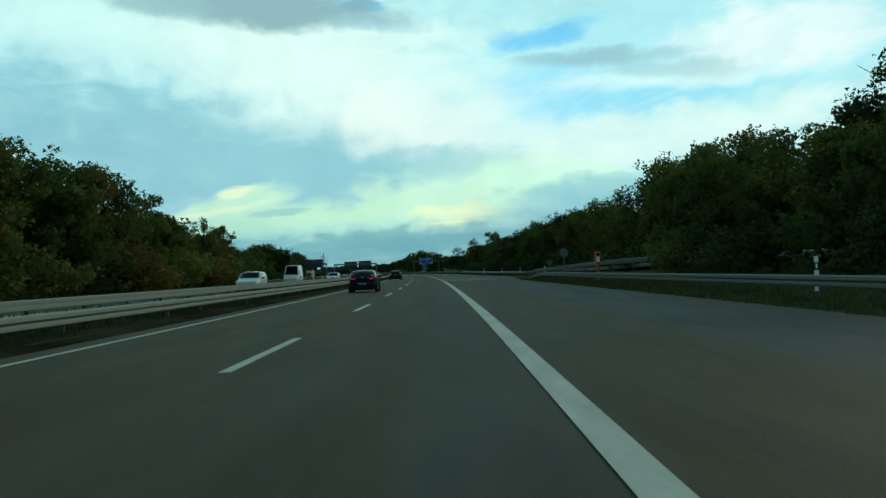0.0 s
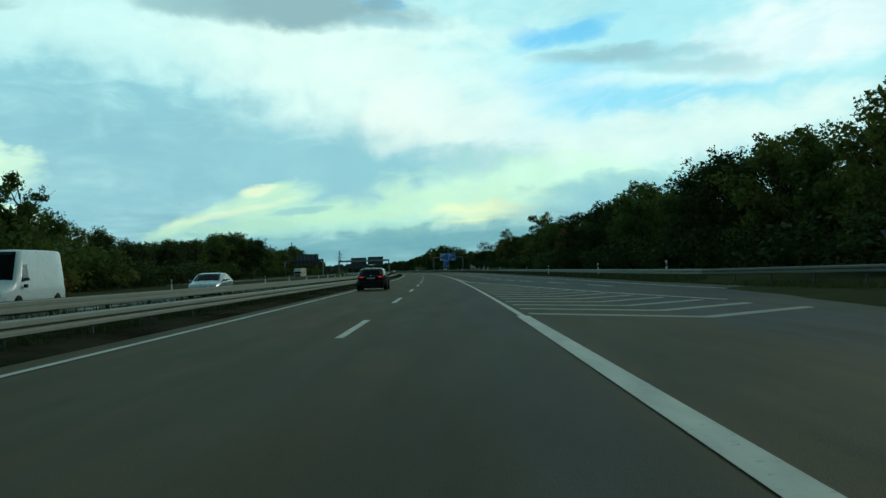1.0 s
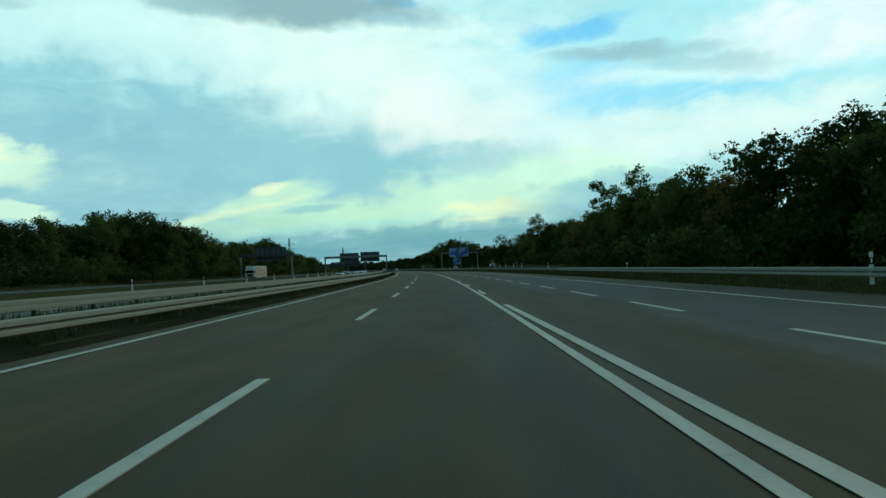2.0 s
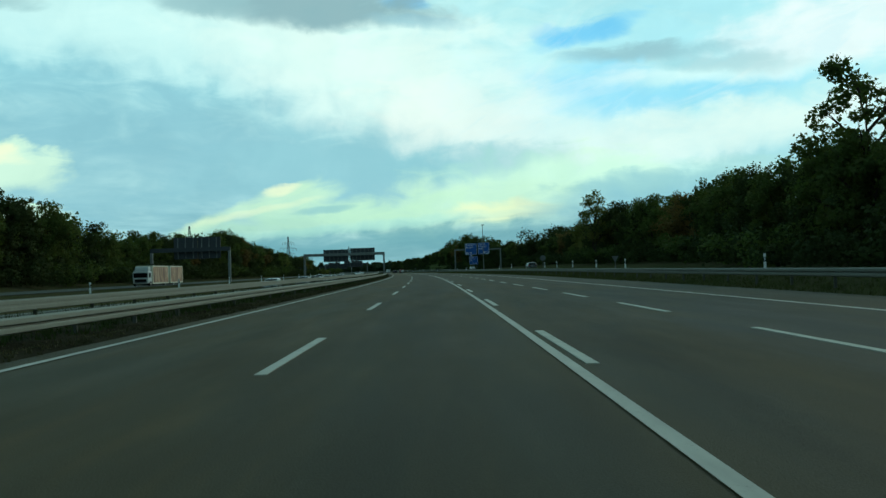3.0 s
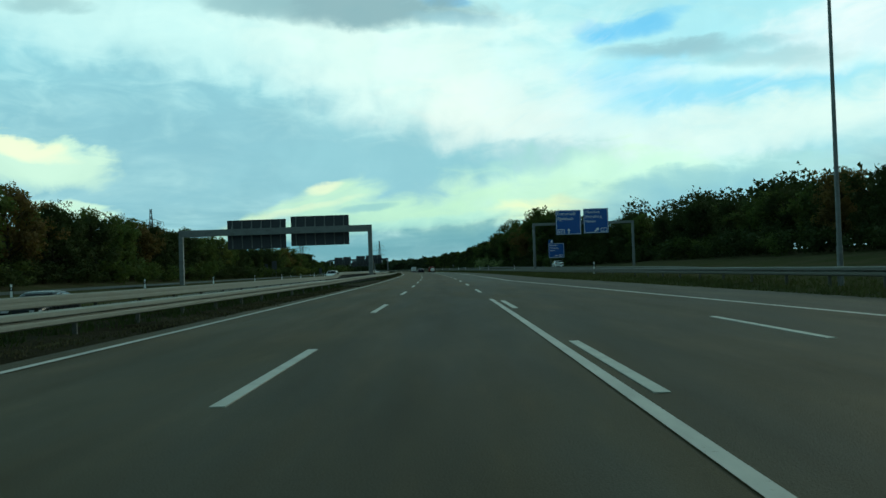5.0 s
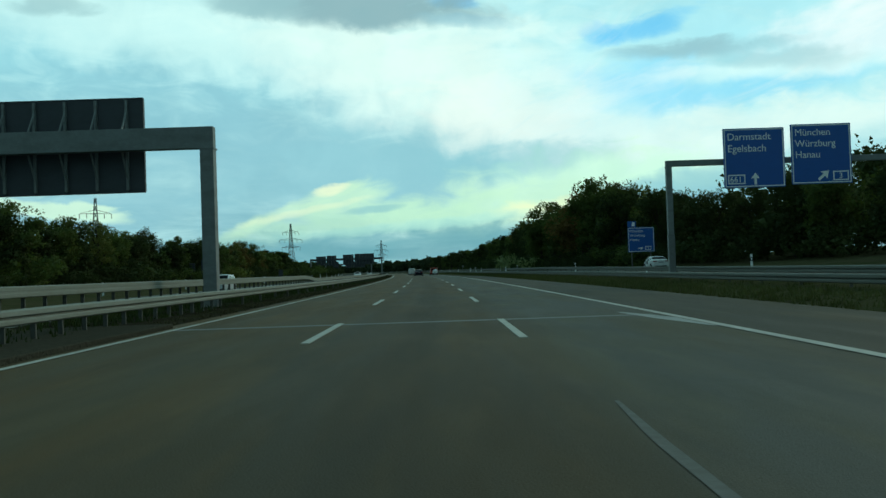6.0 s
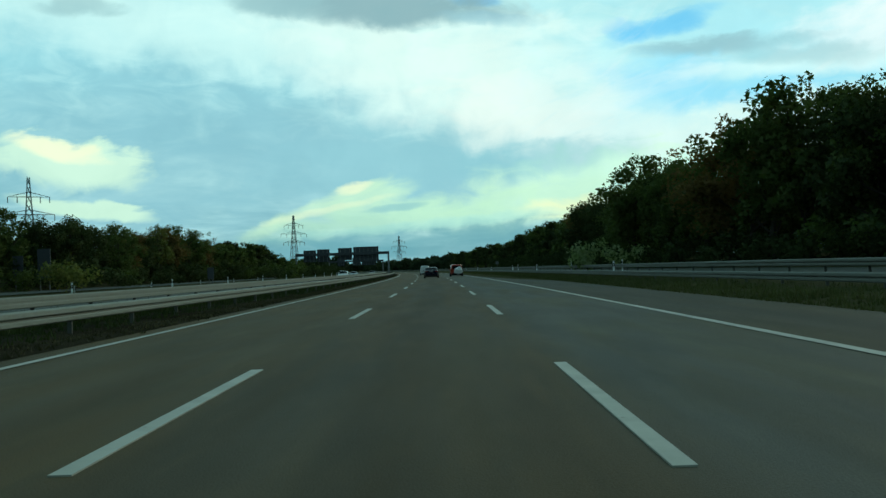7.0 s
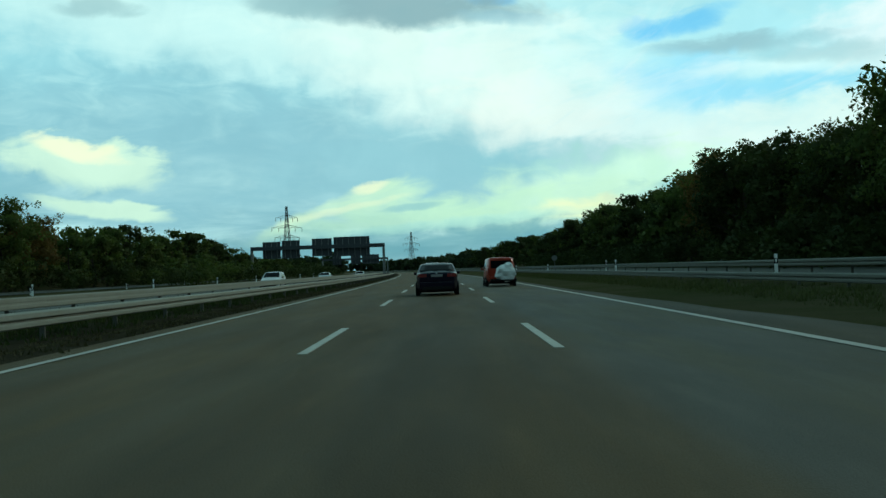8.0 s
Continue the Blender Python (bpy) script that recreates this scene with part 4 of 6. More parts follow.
rg = random.Random(9)
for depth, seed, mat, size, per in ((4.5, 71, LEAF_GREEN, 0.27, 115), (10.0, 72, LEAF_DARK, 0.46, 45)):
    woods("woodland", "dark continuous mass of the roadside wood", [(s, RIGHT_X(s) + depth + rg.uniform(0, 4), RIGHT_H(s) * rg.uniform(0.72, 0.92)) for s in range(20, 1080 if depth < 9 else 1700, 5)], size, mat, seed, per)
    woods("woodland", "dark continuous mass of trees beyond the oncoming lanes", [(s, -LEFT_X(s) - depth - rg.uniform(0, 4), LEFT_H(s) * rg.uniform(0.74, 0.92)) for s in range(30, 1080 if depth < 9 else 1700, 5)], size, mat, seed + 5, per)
# dark leaves here subdue the lit band at the foot of the trees
woods("undergrowth", "tangled green undergrowth along the foot of the wood, shade in its leaf colour",
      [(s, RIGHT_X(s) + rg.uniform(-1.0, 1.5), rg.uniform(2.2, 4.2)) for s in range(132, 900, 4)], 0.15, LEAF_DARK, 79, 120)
woods("undergrowth", "olive green undergrowth beside the slip road", [(s, RIGHT_X(s) + rg.uniform(-1.0, 1.5), rg.uniform(2.2, 4.6)) for s in range(20, 132, 4)], 0.14, LEAF_OLIVE, 84, 140)
woods("undergrowth", "olive and brown undergrowth beyond the oncoming lanes", [(s, -LEFT_X(s) + rg.uniform(-1.5, 1.0), rg.uniform(2.2, 4.5)) for s in range(30, 176, 4)], 0.14, LEAF_OLIVE, 80, 150)
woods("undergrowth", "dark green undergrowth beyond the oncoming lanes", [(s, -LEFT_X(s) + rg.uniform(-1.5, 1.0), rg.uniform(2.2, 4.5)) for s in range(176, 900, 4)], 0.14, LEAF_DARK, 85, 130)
# added filler: closes bright gaps and darkens the wood's interior by colour
woods("undergrowth", "dark leaf fill added inside the woods for their shaded depth", [(s, RIGHT_X(s) + rg.uniform(5, 8), 5.5) for s in range(20, 900, 5)] + [(s, -LEFT_X(s) - rg.uniform(5, 8), 5.0) for s in range(30, 900, 5)], 0.45, LEAF_DARK, 78, 50)
woods("woodland", "distant woodland closing the view down the road",
      [(s, sgn * (30 + rg.uniform(0, 22)), 9 * rg.uniform(0.7, 1.1)) for s in range(1060, 1720, 4) for sgn in (-1, 1)]
      + [(1690 + rg.uniform(0, 60), x, 12 * rg.uniform(0.85, 1.1)) for x in range(-420, 520, 4)], 1.1, LEAF_FAR, 73, 60)
woods("woodland", "taller wood rising behind the distributor road", [(s, rg.uniform(58, 75), float(np.interp(s, [470, 490, 516, 560, 640], [9, 10, 12, 15, 16])) * rg.uniform(0.85, 1.05)) for s in range(470, 660, 3)], 0.4, LEAF_DARK, 74, 120)


def tufts(name, label, spots, tall, mat, seed):
    """Blades of grass as one mass."""
    r = np.random.default_rng(seed)
    verts, faces = [], []
    for s, x, z in spots:
        p = on_road(s, x, z)
        for _ in range(5):
            a, h, w = r.random() * 6.28, tall * (0.5 + r.random()), 0.02 + 0.02 * r.random()
            q = p + Vector((r.normal() * 0.10, r.normal() * 0.10, -0.02))
            d = Vector((math.cos(a), math.sin(a), 0))
            n = len(verts)
            verts += [q - d * w, q + d * w, q + Vector((r.normal() * 0.3 * h, r.normal() * 0.3 * h, h))]
            faces.append((n, n + 1, n + 2))
    ob = mesh_object(name, verts, faces, mat)
    return tagged(ob, label, "grass", kind="stuff")


rg = random.Random(12)
spots = []
for _ in range(22000):
    s = rg.uniform(-10, 800)
    x = RIGHT_EDGE(s) + rg.uniform(0.0, 4.2) * rg.random() ** 0.5
    if 84 < s < 104:
        continue
    spots.append((s, x, land(s, x)))
tufts("verge_grass", "uneven green and straw-coloured grass on the outer verge", spots, 0.15, BLADE, 81)
spots = [(rg.uniform(235, 800), rg.uniform(-8.2, -5.0), 0.07) for _ in range(1200)] + [(rg.uniform(235, 800), rg.gauss(-4.95, 0.22), 0.04) for _ in range(9000)]
tufts("median_grass", "sparse dry grass along the median rails", [p for p in spots if not 470 < p[0] < 512], 0.075, BLADE_DRY, 82)


rg = random.Random(14)
# weeds in dark leaf colour, partly standing in for the shade below the rails
tufts("median_weeds", "dark straggling weeds under the median guard rails, also standing in for their shade", [(rg.uniform(-5, 720), rg.uniform(-8.0, -5.35), 0.06) for _ in range(9000)], 0.17, LEAF_DARK, 83)
# taller dark blades added to blacken the see-through gap between the rails
tufts("median_weeds", "tall dark weeds added to darken the gap between the two median guard rails", [(s, rg.uniform(-8.6, -7.0), 0.06) for s in (rg.uniform(-5, 760) for _ in range(13000)) if not 474 < s < 512], 0.36, LEAF_DARK, 86)


# ---- gantries and signs ----
def text_mesh(body, size):
    """Lettering in the built-in font as a flat mesh."""
    cu = bpy.data.curves.new("lettering", "FONT")
    cu.body, cu.size, cu.extrude = body, size, 0.004
    ob = bpy.data.objects.new("lettering", cu)
    scene.collection.objects.link(ob)
    dg = bpy.context.evaluated_depsgraph_get()
    me = bpy.data.meshes.new_from_object(ob.evaluated_get(dg))
    bpy.data.objects.remove(ob)
    me.materials.clear()
    me.materials.append(SIGN_WHITE)
    return me


FACE = Matrix.Rotation(radians(90), 4, "X")      # a flat drawing stood up to face oncoming drivers


def lettering(body, size, x, z, y, parent):
    return share("lettering", text_mesh(body, size), parent, Matrix.Translation((x, y, z)) @ FACE)


def flat_shape(name, points, y, mat, parent, thick=0.006):
    """A flat outline in the sign's plane, as a thin plate."""
    bm = bmesh.new()
    f = bm.faces.new([bm.verts.new((x, y, z)) for x, z in points])
    for v in bmesh.ops.extrude_face_region(bm, geom=[f])["geom"]:
        if isinstance(v, bmesh.types.BMVert):
            v.co.y += thick
    bmesh.ops.recalc_face_normals(bm, faces=bm.faces)
    return part(name, bm, mat, parent)


def arrow(x, z, size, turn, y, parent):
    c, s = math.cos(radians(turn)), math.sin(radians(turn))
    pts = [(-0.10, -0.5), (0.10, -0.5), (0.10, 0.05), (0.36, 0.0), (0.0, 0.5), (-0.36, 0.0), (-0.10, 0.05)]
    return flat_shape("arrow", [(x + size * (px * c + pz * s), z + size * (-px * s + pz * c)) for px, pz in pts], y, SIGN_WHITE, parent)


def route_shield(number, x, z, w, h, y, parent):
    flat_shape("shield_border", [(x - w / 2, z - h / 2), (x + w / 2, z - h / 2), (x + w / 2, z + h / 2), (x - w / 2, z + h / 2)], y, SIGN_WHITE, parent)
    b = 0.07
    flat_shape("shield", [(x - w / 2 + b, z - h / 2 + b), (x + w / 2 - b, z - h / 2 + b), (x + w / 2 - b, z + h / 2 - b), (x - w / 2 + b, z + h / 2 - b)], y - 0.008, SIGN_BLUE, parent)
    lettering(number, h * 0.85, x - 0.24 * h * len(number), z - h * 0.30, y - 0.016, parent)


def blue_panel(parent, x0, x1, z0, z1, y, words, size, lead, foot):
    bm = box(bmesh.new(), x0, x1, y, y + 0.09, z0, z1, 0.03)
    panel = part("sign_panel", bm, SIGN_BLUE, parent, "blue direction sign with white writing")
    b = 0.06
    for name, pts in (("border", [(x0 + b, z0 + b), (x1 - b, z0 + b), (x1 - b, z0 + 2 * b), (x0 + b, z0 + 2 * b)]), ("border", [(x0 + b, z1 - 2 * b), (x1 - b, z1 - 2 * b), (x1 - b, z1 - b), (x0 + b, z1 - b)]),
                      ("border", [(x0 + b, z0 + b), (x0 + 2 * b, z0 + b), (x0 + 2 * b, z1 - b), (x0 + b, z1 - b)]), ("border", [(x1 - 2 * b, z0 + b), (x1 - b, z0 + b), (x1 - b, z1 - b), (x1 - 2 * b, z1 - b)])):
        flat_shape(name, pts, y - 0.008, SIGN_WHITE, panel)
    for i, word in enumerate(words):
        lettering(word, size, x0 + 0.24, z1 - 0.28 - size * 0.72 - lead * i, y - 0.014, panel)
    foot(panel, y - 0.014)
    return panel


def gantry(name_label, s, x0, x1, z0, z1, wide, mat, base0, base1, shaded_boom_mat=None):
    """A portal of box-section posts and a box boom across a carriageway, in its own frame at x0."""
    g = thing("sign_gantry", road_pose(s, x0), name_label, "gantry", "sign gantries")
    span = x1 - x0
    for x, b in ((0.0, base0), (span, base1)):
        bm = box(bmesh.new(), x - wide / 2, x + wide / 2, -wide / 2, wide / 2, b, z0, 0.02)
        post = part("post", bm, mat, g)
        part("base_plate", box(bmesh.new(), x - wide * 0.75, x + wide * 0.75, -wide * 0.75, wide * 0.75, b - 0.1, b + 0.06, 0.01), mat, post)
        part("collar", box(bmesh.new(), x - wide * 0.56, x + wide * 0.56, -wide * 0.56, wide * 0.56, z0 - 0.05, z0 + 0.03, 0.008), mat, post)
    lo, hi = min(0, span) - wide / 2, max(0, span) + wide / 2
    # a darker boom material paints in the shade on the side facing the camera
    part("boom", box(bmesh.new(), lo, hi, -wide * 0.42, wide * 0.42, z0, z1, 0.03), shaded_boom_mat or mat, g)
    return g


def board_back(g, x0, x1, z0, z1, y, boom0, boom1, ribs):
    """A sign board seen from behind: panel, folded edge and upright ribs with struts to the boom."""
    board = part("board", box(bmesh.new(), x0, x1, y, y + 0.12, z0, z1, 0.015), BOARD_BACK, g, "dark back of a large sign board")
    bm = bmesh.new()
    box(bm, x0 - 0.03, x1 + 0.03, y - 0.03, y + 0.15, z1, z1 + 0.05), box(bm, x0 - 0.03, x1 + 0.03, y - 0.03, y + 0.15, z0 - 0.05, z0)
    box(bm, x0 - 0.05, x0, y - 0.03, y + 0.15, z0, z1), box(bm, x1, x1 + 0.05, y - 0.03, y + 0.15, z0, z1)
    part("edge_frame", bm, BOARD_BACK, board)
    rib = None
    for i in range(ribs):
        x = x0 + (x1 - x0) * (i + 0.5) / ribs
        m = Matrix.Translation((x, 0, 0))
        if rib is None:
            bm = bmesh.new()
            box(bm, -0.05, 0.05, y - 0.14, y, z0 + 0.05, z1 - 0.05)
            tube(bm, (0, y - 0.1, z1 - 0.5), (0, y - 0.75, boom1 - 0.05), 0.04, sides=5)
            tube(bm, (0, y - 0.1, z0 + 0.5), (0, y - 0.75, boom0 + 0.05), 0.04, sides=5)
            rib = part("rib", bm, GANTRY, board)
            rib.matrix_basis = m
        else:
            share("rib", rib.data, board, m)
    return board


# portal over the oncoming carriageway, its boards facing away
g = gantry("grey steel sign gantry over the oncoming carriageway, boards seen from behind", 524, -6.35, -30.1, 6.18, 7.02, 0.52, GANTRY, 0.0, -0.4)
board_back(g, -18.05, -10.75, 4.52, 8.10, 0.85, 6.18, 7.02, 6)
board_back(g, -10.0, -2.75, 4.70, 8.36, 0.85, 6.18, 7.02, 6)
# portal over the far distributor road; dark boom colour stands for its shaded rear
g = gantry("grey sign gantry over the distributor road, boards seen from behind", 403, -31.2, -44.4, 5.6, 6.3, 0.42, GANTRY, 0.1, 0.1, BOARD_BACK)
board_back(g, -9.5, -5.6, 4.45, 8.05, 0.7, 5.6, 6.3, 3)
board_back(g, -5.4, -1.65, 4.45, 8.05, 0.7, 5.6, 6.3, 3)
# next portal down the road, shade again put into the boom's colour
g = gantry("distant grey sign gantry with four dark board backs", 843, -6.9, -33.5, 6.05, 6.85, 0.52, GANTRY, 0.0, -0.1, BOARD_BACK)
for x0, x1, z0, z1, n in ((-24.5, -21.0, 4.45, 7.75, 3), (-20.6, -17.1, 4.4, 7.95, 3), (-14.5, -10.6, 4.65, 8.15, 3), (-10.1, -2.9, 4.5, 8.35, 6)):
    board_back(g, x0, x1, z0, z1, 0.85, 6.05, 6.85, n)
g = gantry("sign gantry far down the motorway", 1040, -6.9, -33.5, 6.0, 6.8, 0.55, GANTRY, 0.0, -0.1, BOARD_BACK)
for x0, x1, n in ((-22.5, -19.0, 3), (-15.0, -11.0, 3), (-10.5, -3.5, 5)):
    board_back(g, x0, x1, 4.4, 8.1, 0.85, 6.0, 6.8, n)
# blue direction signs over the distributor road
g = gantry("slim steel gantry carrying two blue direction signs", 545, 16.85, 31.7, 7.05, 7.42, 0.34, GANTRY, 0.2, 0.5)
part("climbing_guard", box(bmesh.new(), -0.19, 0.19, -0.19, 0.19, 0.6, 2.9, 0.01), SIGN_GREY, g, "pale wrap round the foot of the post")
blue_panel(g, 3.3, 7.05, 5.58, 9.22, -0.42, ["Darmstadt", "Egelsbach"], 0.62, 0.72, lambda p, y: (route_shield("661", 4.05, 6.1, 1.05, 0.58, y, p), arrow(5.2, 6.12, 0.75, 0, y, p)))
blue_panel(g, 7.45, 11.15, 5.68, 9.36, -0.42, ["München", "Würzburg", "Hanau"], 0.60, 0.68, lambda p, y: (route_shield("3", 10.45, 6.15, 0.95, 0.58, y, p), arrow(9.4, 6.2, 0.85, 50, y, p)))
# ground-mounted blue sign
g = thing("direction_sign", road_pose(606, 27.65, 0.6), "blue direction sign on two steel posts beside the distributor road", "road sign")
for x in (0.45, 2.85):
    part("post", tube(bmesh.new(), (x, 0.12, -0.3), (x, 0.12, 5.0), 0.07), SIGN_GREY, g)
blue_panel(g, 0.0, 3.36, 2.03, 5.16, -0.02, ["München", "Würzburg", "Hanau"], 0.46, 0.55, lambda p, y: (route_shield("3", 2.55, 2.5, 0.75, 0.46, y, p), arrow(1.6, 2.5, 0.62, 90, y, p)))
part("number_panel", box(bmesh.new(), 0.0, 1.05, -0.02, 0.05, 5.2, 5.95, 0.02), SIGN_BLUE, g, "small blue exit panel")
flat_shape("pictogram", [(0.5, 5.32), (0.9, 5.32), (0.9, 5.82), (0.62, 5.82)], -0.03, SIGN_WHITE, g)


def round_sign_back(s, x, z, top, label, radius=0.4):
    g = thing("round_sign", road_pose(s, x, z), label, "road sign", "sign backs")
    part("pole", tube(bmesh.new(), (0, 0.05, -0.4), (0, 0.05, top), 0.04), SIGN_GREY, g)
    bm = bmesh.new()
    tube(bm, (0, -0.02, top - radius), (0, 0.01, top - radius), radius, sides=28)
    part("disc", bm, SIGN_GREY, g)
    part("clamp", box(bmesh.new(), -0.09, 0.09, 0.0, 0.1, top - radius - 0.05, top - radius + 0.05), SIGN_GREY, g)
    return g


def give_way_sign(s, x, z, top, label, size=0.45):
    g = thing("give_way_sign", road_pose(s, x, z), label, "road sign", "sign backs")
    part("pole", tube(bmesh.new(), (0, 0.05, -0.4), (0, 0.05, top - 0.1), 0.035), SIGN_GREY, g)
    pts = [(-size, top), (0.0, top - size * 1.73), (size, top)]
    flat_shape("plate", pts[::-1], 0.0, SIGN_GREY, g, 0.02)
    return g


round_sign_back(80.5, 15.5, 0.45, 2.55, "round road sign seen from behind on a leaning pole", 0.42)
round_sign_back(361.5, 17.0, 0.35, 2.2, "round grey road sign seen from behind by the distributor road", 0.36)
round_sign_back(772, 17.4, 0.35, 2.1, "grey sign back beyond the outer rail", 0.36)
round_sign_back(730, 30.5, 0.5, 2.2, "grey sign back at the edge of the wood", 0.36)
give_way_sign(105.1, 17.4, 0.1, 1.95, "triangular sign on a pole beside the slip road")
give_way_sign(317.6, 17.2, 0.35, 1.45, "small triangular sign beside the distributor road", 0.3)


def ladder_sign(s, x, z, w, top, label):
    """A tall narrow sign seen from behind: two posts with rails."""
    g = thing("roadside_sign", road_pose(s, x, z), label, "road sign", "sign backs")
    for px in (0.0, w):
        part("post", tube(bmesh.new(), (px, 0, -0.4), (px, 0, top), 0.07), SIGN_GREY, g)
    for i in range(5):
        part("rail", box(bmesh.new(), -0.1, w + 0.1, -0.12, -0.06, top * (0.3 + 0.16 * i), top * (0.3 + 0.16 * i) + 0.06), SIGN_GREY, g)
    part("panel", box(bmesh.new(), -0.2, w + 0.2, -0.2, -0.13, top * 0.28, top + 0.1, 0.01), BOARD_BACK, g)
    return g


ladder_sign(671, -42.6, 0.4, 0.7, 3.6, "narrow sign frame seen from behind near the wood")
ladder_sign(672.5, -40.6, 0.4, 1.0, 4.3, "tall narrow sign frame seen from behind near the wood")
ladder_sign(706, -30.0, 0.2, 0.5, 2.2, "small sign frame beyond the oncoming lanes")


# ---- street lamp, emergency telephone, delineators, pylons ----
g = thing("street_lamp", road_pose(437, 15.35, 0.3), "tall grey lamp mast with a small flat head on the verge", "street lamp")
bm = bmesh.new()
tube(bm, (0, 0, -0.4), (0, 0, 1.2), 0.11, 0.10, 12), tube(bm, (0, 0, 1.2), (0, 0, 9.85), 0.085, 0.055, 12)
part("mast", bm, GANTRY, g)
part("door", box(bmesh.new(), -0.05, 0.05, -0.115, -0.09, 0.5, 0.95, 0.005), SIGN_GREY, g)
bm = box(bmesh.new(), -0.28, 0.34, -0.14, 0.14, 9.82, 9.98, 0.04)
part("lamp_head", bm, SIGN_GREY, g, "flat grey lamp head")

ORANGE = plain("call_box_orange", (0.50, 0.11, 0.03), 0.5)
g = thing("emergency_telephone", road_pose(51.0, 13.5, 0.4), "orange roadside emergency telephone on a pillar", "telephone")
part("pillar", box(bmesh.new(), -0.09, 0.09, -0.09, 0.09, -0.3, 0.95, 0.02), ORANGE, g)
part("housing", box(bmesh.new(), -0.19, 0.19, -0.14, 0.14, 0.9, 1.72, 0.07), ORANGE, g)
part("hood_panel", box(bmesh.new(), -0.1, 0.1, -0.16, -0.135, 1.05, 1.4, 0.02), SIGN_WHITE, g)
part("speaker", box(bmesh.new(), -0.1, 0.1, -0.16, -0.135, 1.45, 1.62, 0.02), BLACK_PLASTIC, g)


def delineator():
    g = thing("delineator_post", Matrix.Translation((0, 0, -500)), "white plastic delineator post with a black band", "delineator", "delineator posts")
    bm = bmesh.new()
    r = bmesh.ops.create_cone(bm, cap_ends=True, segments=3, radius1=0.085, radius2=0.075, depth=1.0)
    for v in r["verts"]:
        v.co.z += 0.5
    part("body", bm, SIGN_WHITE, g)
    bm = bmesh.new()
    r = bmesh.ops.create_cone(bm, cap_ends=True, segments=3, radius1=0.088, radius2=0.086, depth=0.22)
    for v in r["verts"]:
        v.co.z += 0.72
    part("black_band", bm, BLACK_PLASTIC, g)
    part("reflector", box(bmesh.new(), -0.025, 0.025, -0.062, -0.05, 0.66, 0.8), SIGN_WHITE, g)
    return g


proto = delineator()
spots = [(15, 13.5, 0.25), (87, 14.4, 0.3), (94, 17.3, 0.3), (108, 19.0, 0.2), (136, 17.0, 0.3), (158, 16.2, 0.3), (186, 15.2, 0.25), (236, 15.2, 0.25), (286, 15.2, 0.3), (318, 15.4, 0.3), (331, 16.0, 0.3),
         (345, 16.5, 0.3), (357, 17.0, 0.3), (368, 17.2, 0.4), (410, 17.0, 0.4), (440, 18.9, 0.5), (486, 15.2, 0.3), (540, 20.0, 0.5), (560, 18.8, 0.5), (594, 18.8, 0.5), (640, 15.3, 0.35), (654, 18.8, 0.5),
         (684, 18.8, 0.65), (689, 15.2, 0.35), (724, 15.6, 0.45), (745, 18.8, 0.5), (762, 15.2, 0.3), (800, 15.3, 0.3), (840, 15.3, 0.3)]
spots += [(s, -23.0, 0.1) for s in range(160, 900, 25)] + [(s, -30.8, -0.25) for s in range(632, 820, 24)]
for s, x, z in spots:
    if 230 < s < 480 and 14 < x < 17.5:
        x, z = 18.1, BERM(s) - 0.25
    copy_thing(proto, road_pose(s, x, z))
for ob in (proto, *proto.children_recursive):
    bpy.data.objects.remove(ob)


def pylon(s, x, tall, arms, label):
    """A lattice transmission tower: four raking legs, bracing and crossarms."""
    g = thing("pylon", road_pose(s, x, 0.5, 25), label, "pylon", "power pylons")
    wide = lambda z: 0.35 + 2.6 * (1 - z / tall) ** 1.3
    bm = bmesh.new()
    n = 12
    for i in range(n):
        z0, z1 = tall * i / n, tall * (i + 1) / n
        a, b = wide(z0), wide(z1)
        for cx, cy in ((1, 1), (1, -1), (-1, -1), (-1, 1)):
            tube(bm, (cx * a, cy * a, z0), (cx * b, cy * b, z1), 0.16, sides=4)
            nx, ny = (cy, -cx) if True else (0, 0)
            tube(bm, (cx * a, cy * a, z0), (nx * b, ny * b, z1), 0.09, sides=3)
            tube(bm, (nx * a, ny * a, z0), (cx * b, cy * b, z1), 0.09, sides=3)
    part("tower", bm, GANTRY, g)
    for z, half in arms:
        for sx in (-1, 1):
            bm = bmesh.new()
            tip = (sx * half, 0, z)
            for cy in (-1, 1):
                tube(bm, (0, cy * wide(z), z), tip, 0.13, 0.09, 4)
                tube(bm, (0, cy * wide(z), z + 1.6), tip, 0.10, 0.08, 4)
            for k in (1.0, 0.55):
                tube(bm, (sx * half * k, 0, z), (sx * half * k, 0, z - 2.0), 0.14, sides=5)
            part("crossarm", bm, GANTRY, g)
    return g


pylon(1164, -56.8, 37.2, ((31.0, 6.2), (25.6, 8.6), (20.3, 7.0)), "tall grey lattice power pylon with three crossarms")
pylon(1473, 41.3, 34.0, ((28.5, 6.5), (23.5, 8.6), (18.5, 7.0)), "far lattice power pylon behind the trees")
pylon(878, -121.5, 34.6, ((28.2, 6.2), (22.5, 7.6)), "lattice power pylon rising behind the wood")


# ---- vehicles ----
def car_paint(name, colour, metal=0.0):
    n = Nodes(name, 0.28, metal, colour, 0.05)
    p = n.coords()
    n.base(n.mix(n.ramp(n.noise(p, 2.5, 5), (0.45, 0.0), (0.8, 0.3)), colour, tuple(v * 0.6 + 0.008 for v in colour)))
    n.rough(n.ramp(n.noise(p, 6, 4), (0.3, 0.24), (0.75, 0.36)))
    n.b.inputs["Coat Weight"].default_value = 0.18
    n.b.inputs["Coat Roughness"].default_value = 0.05
    return n.m


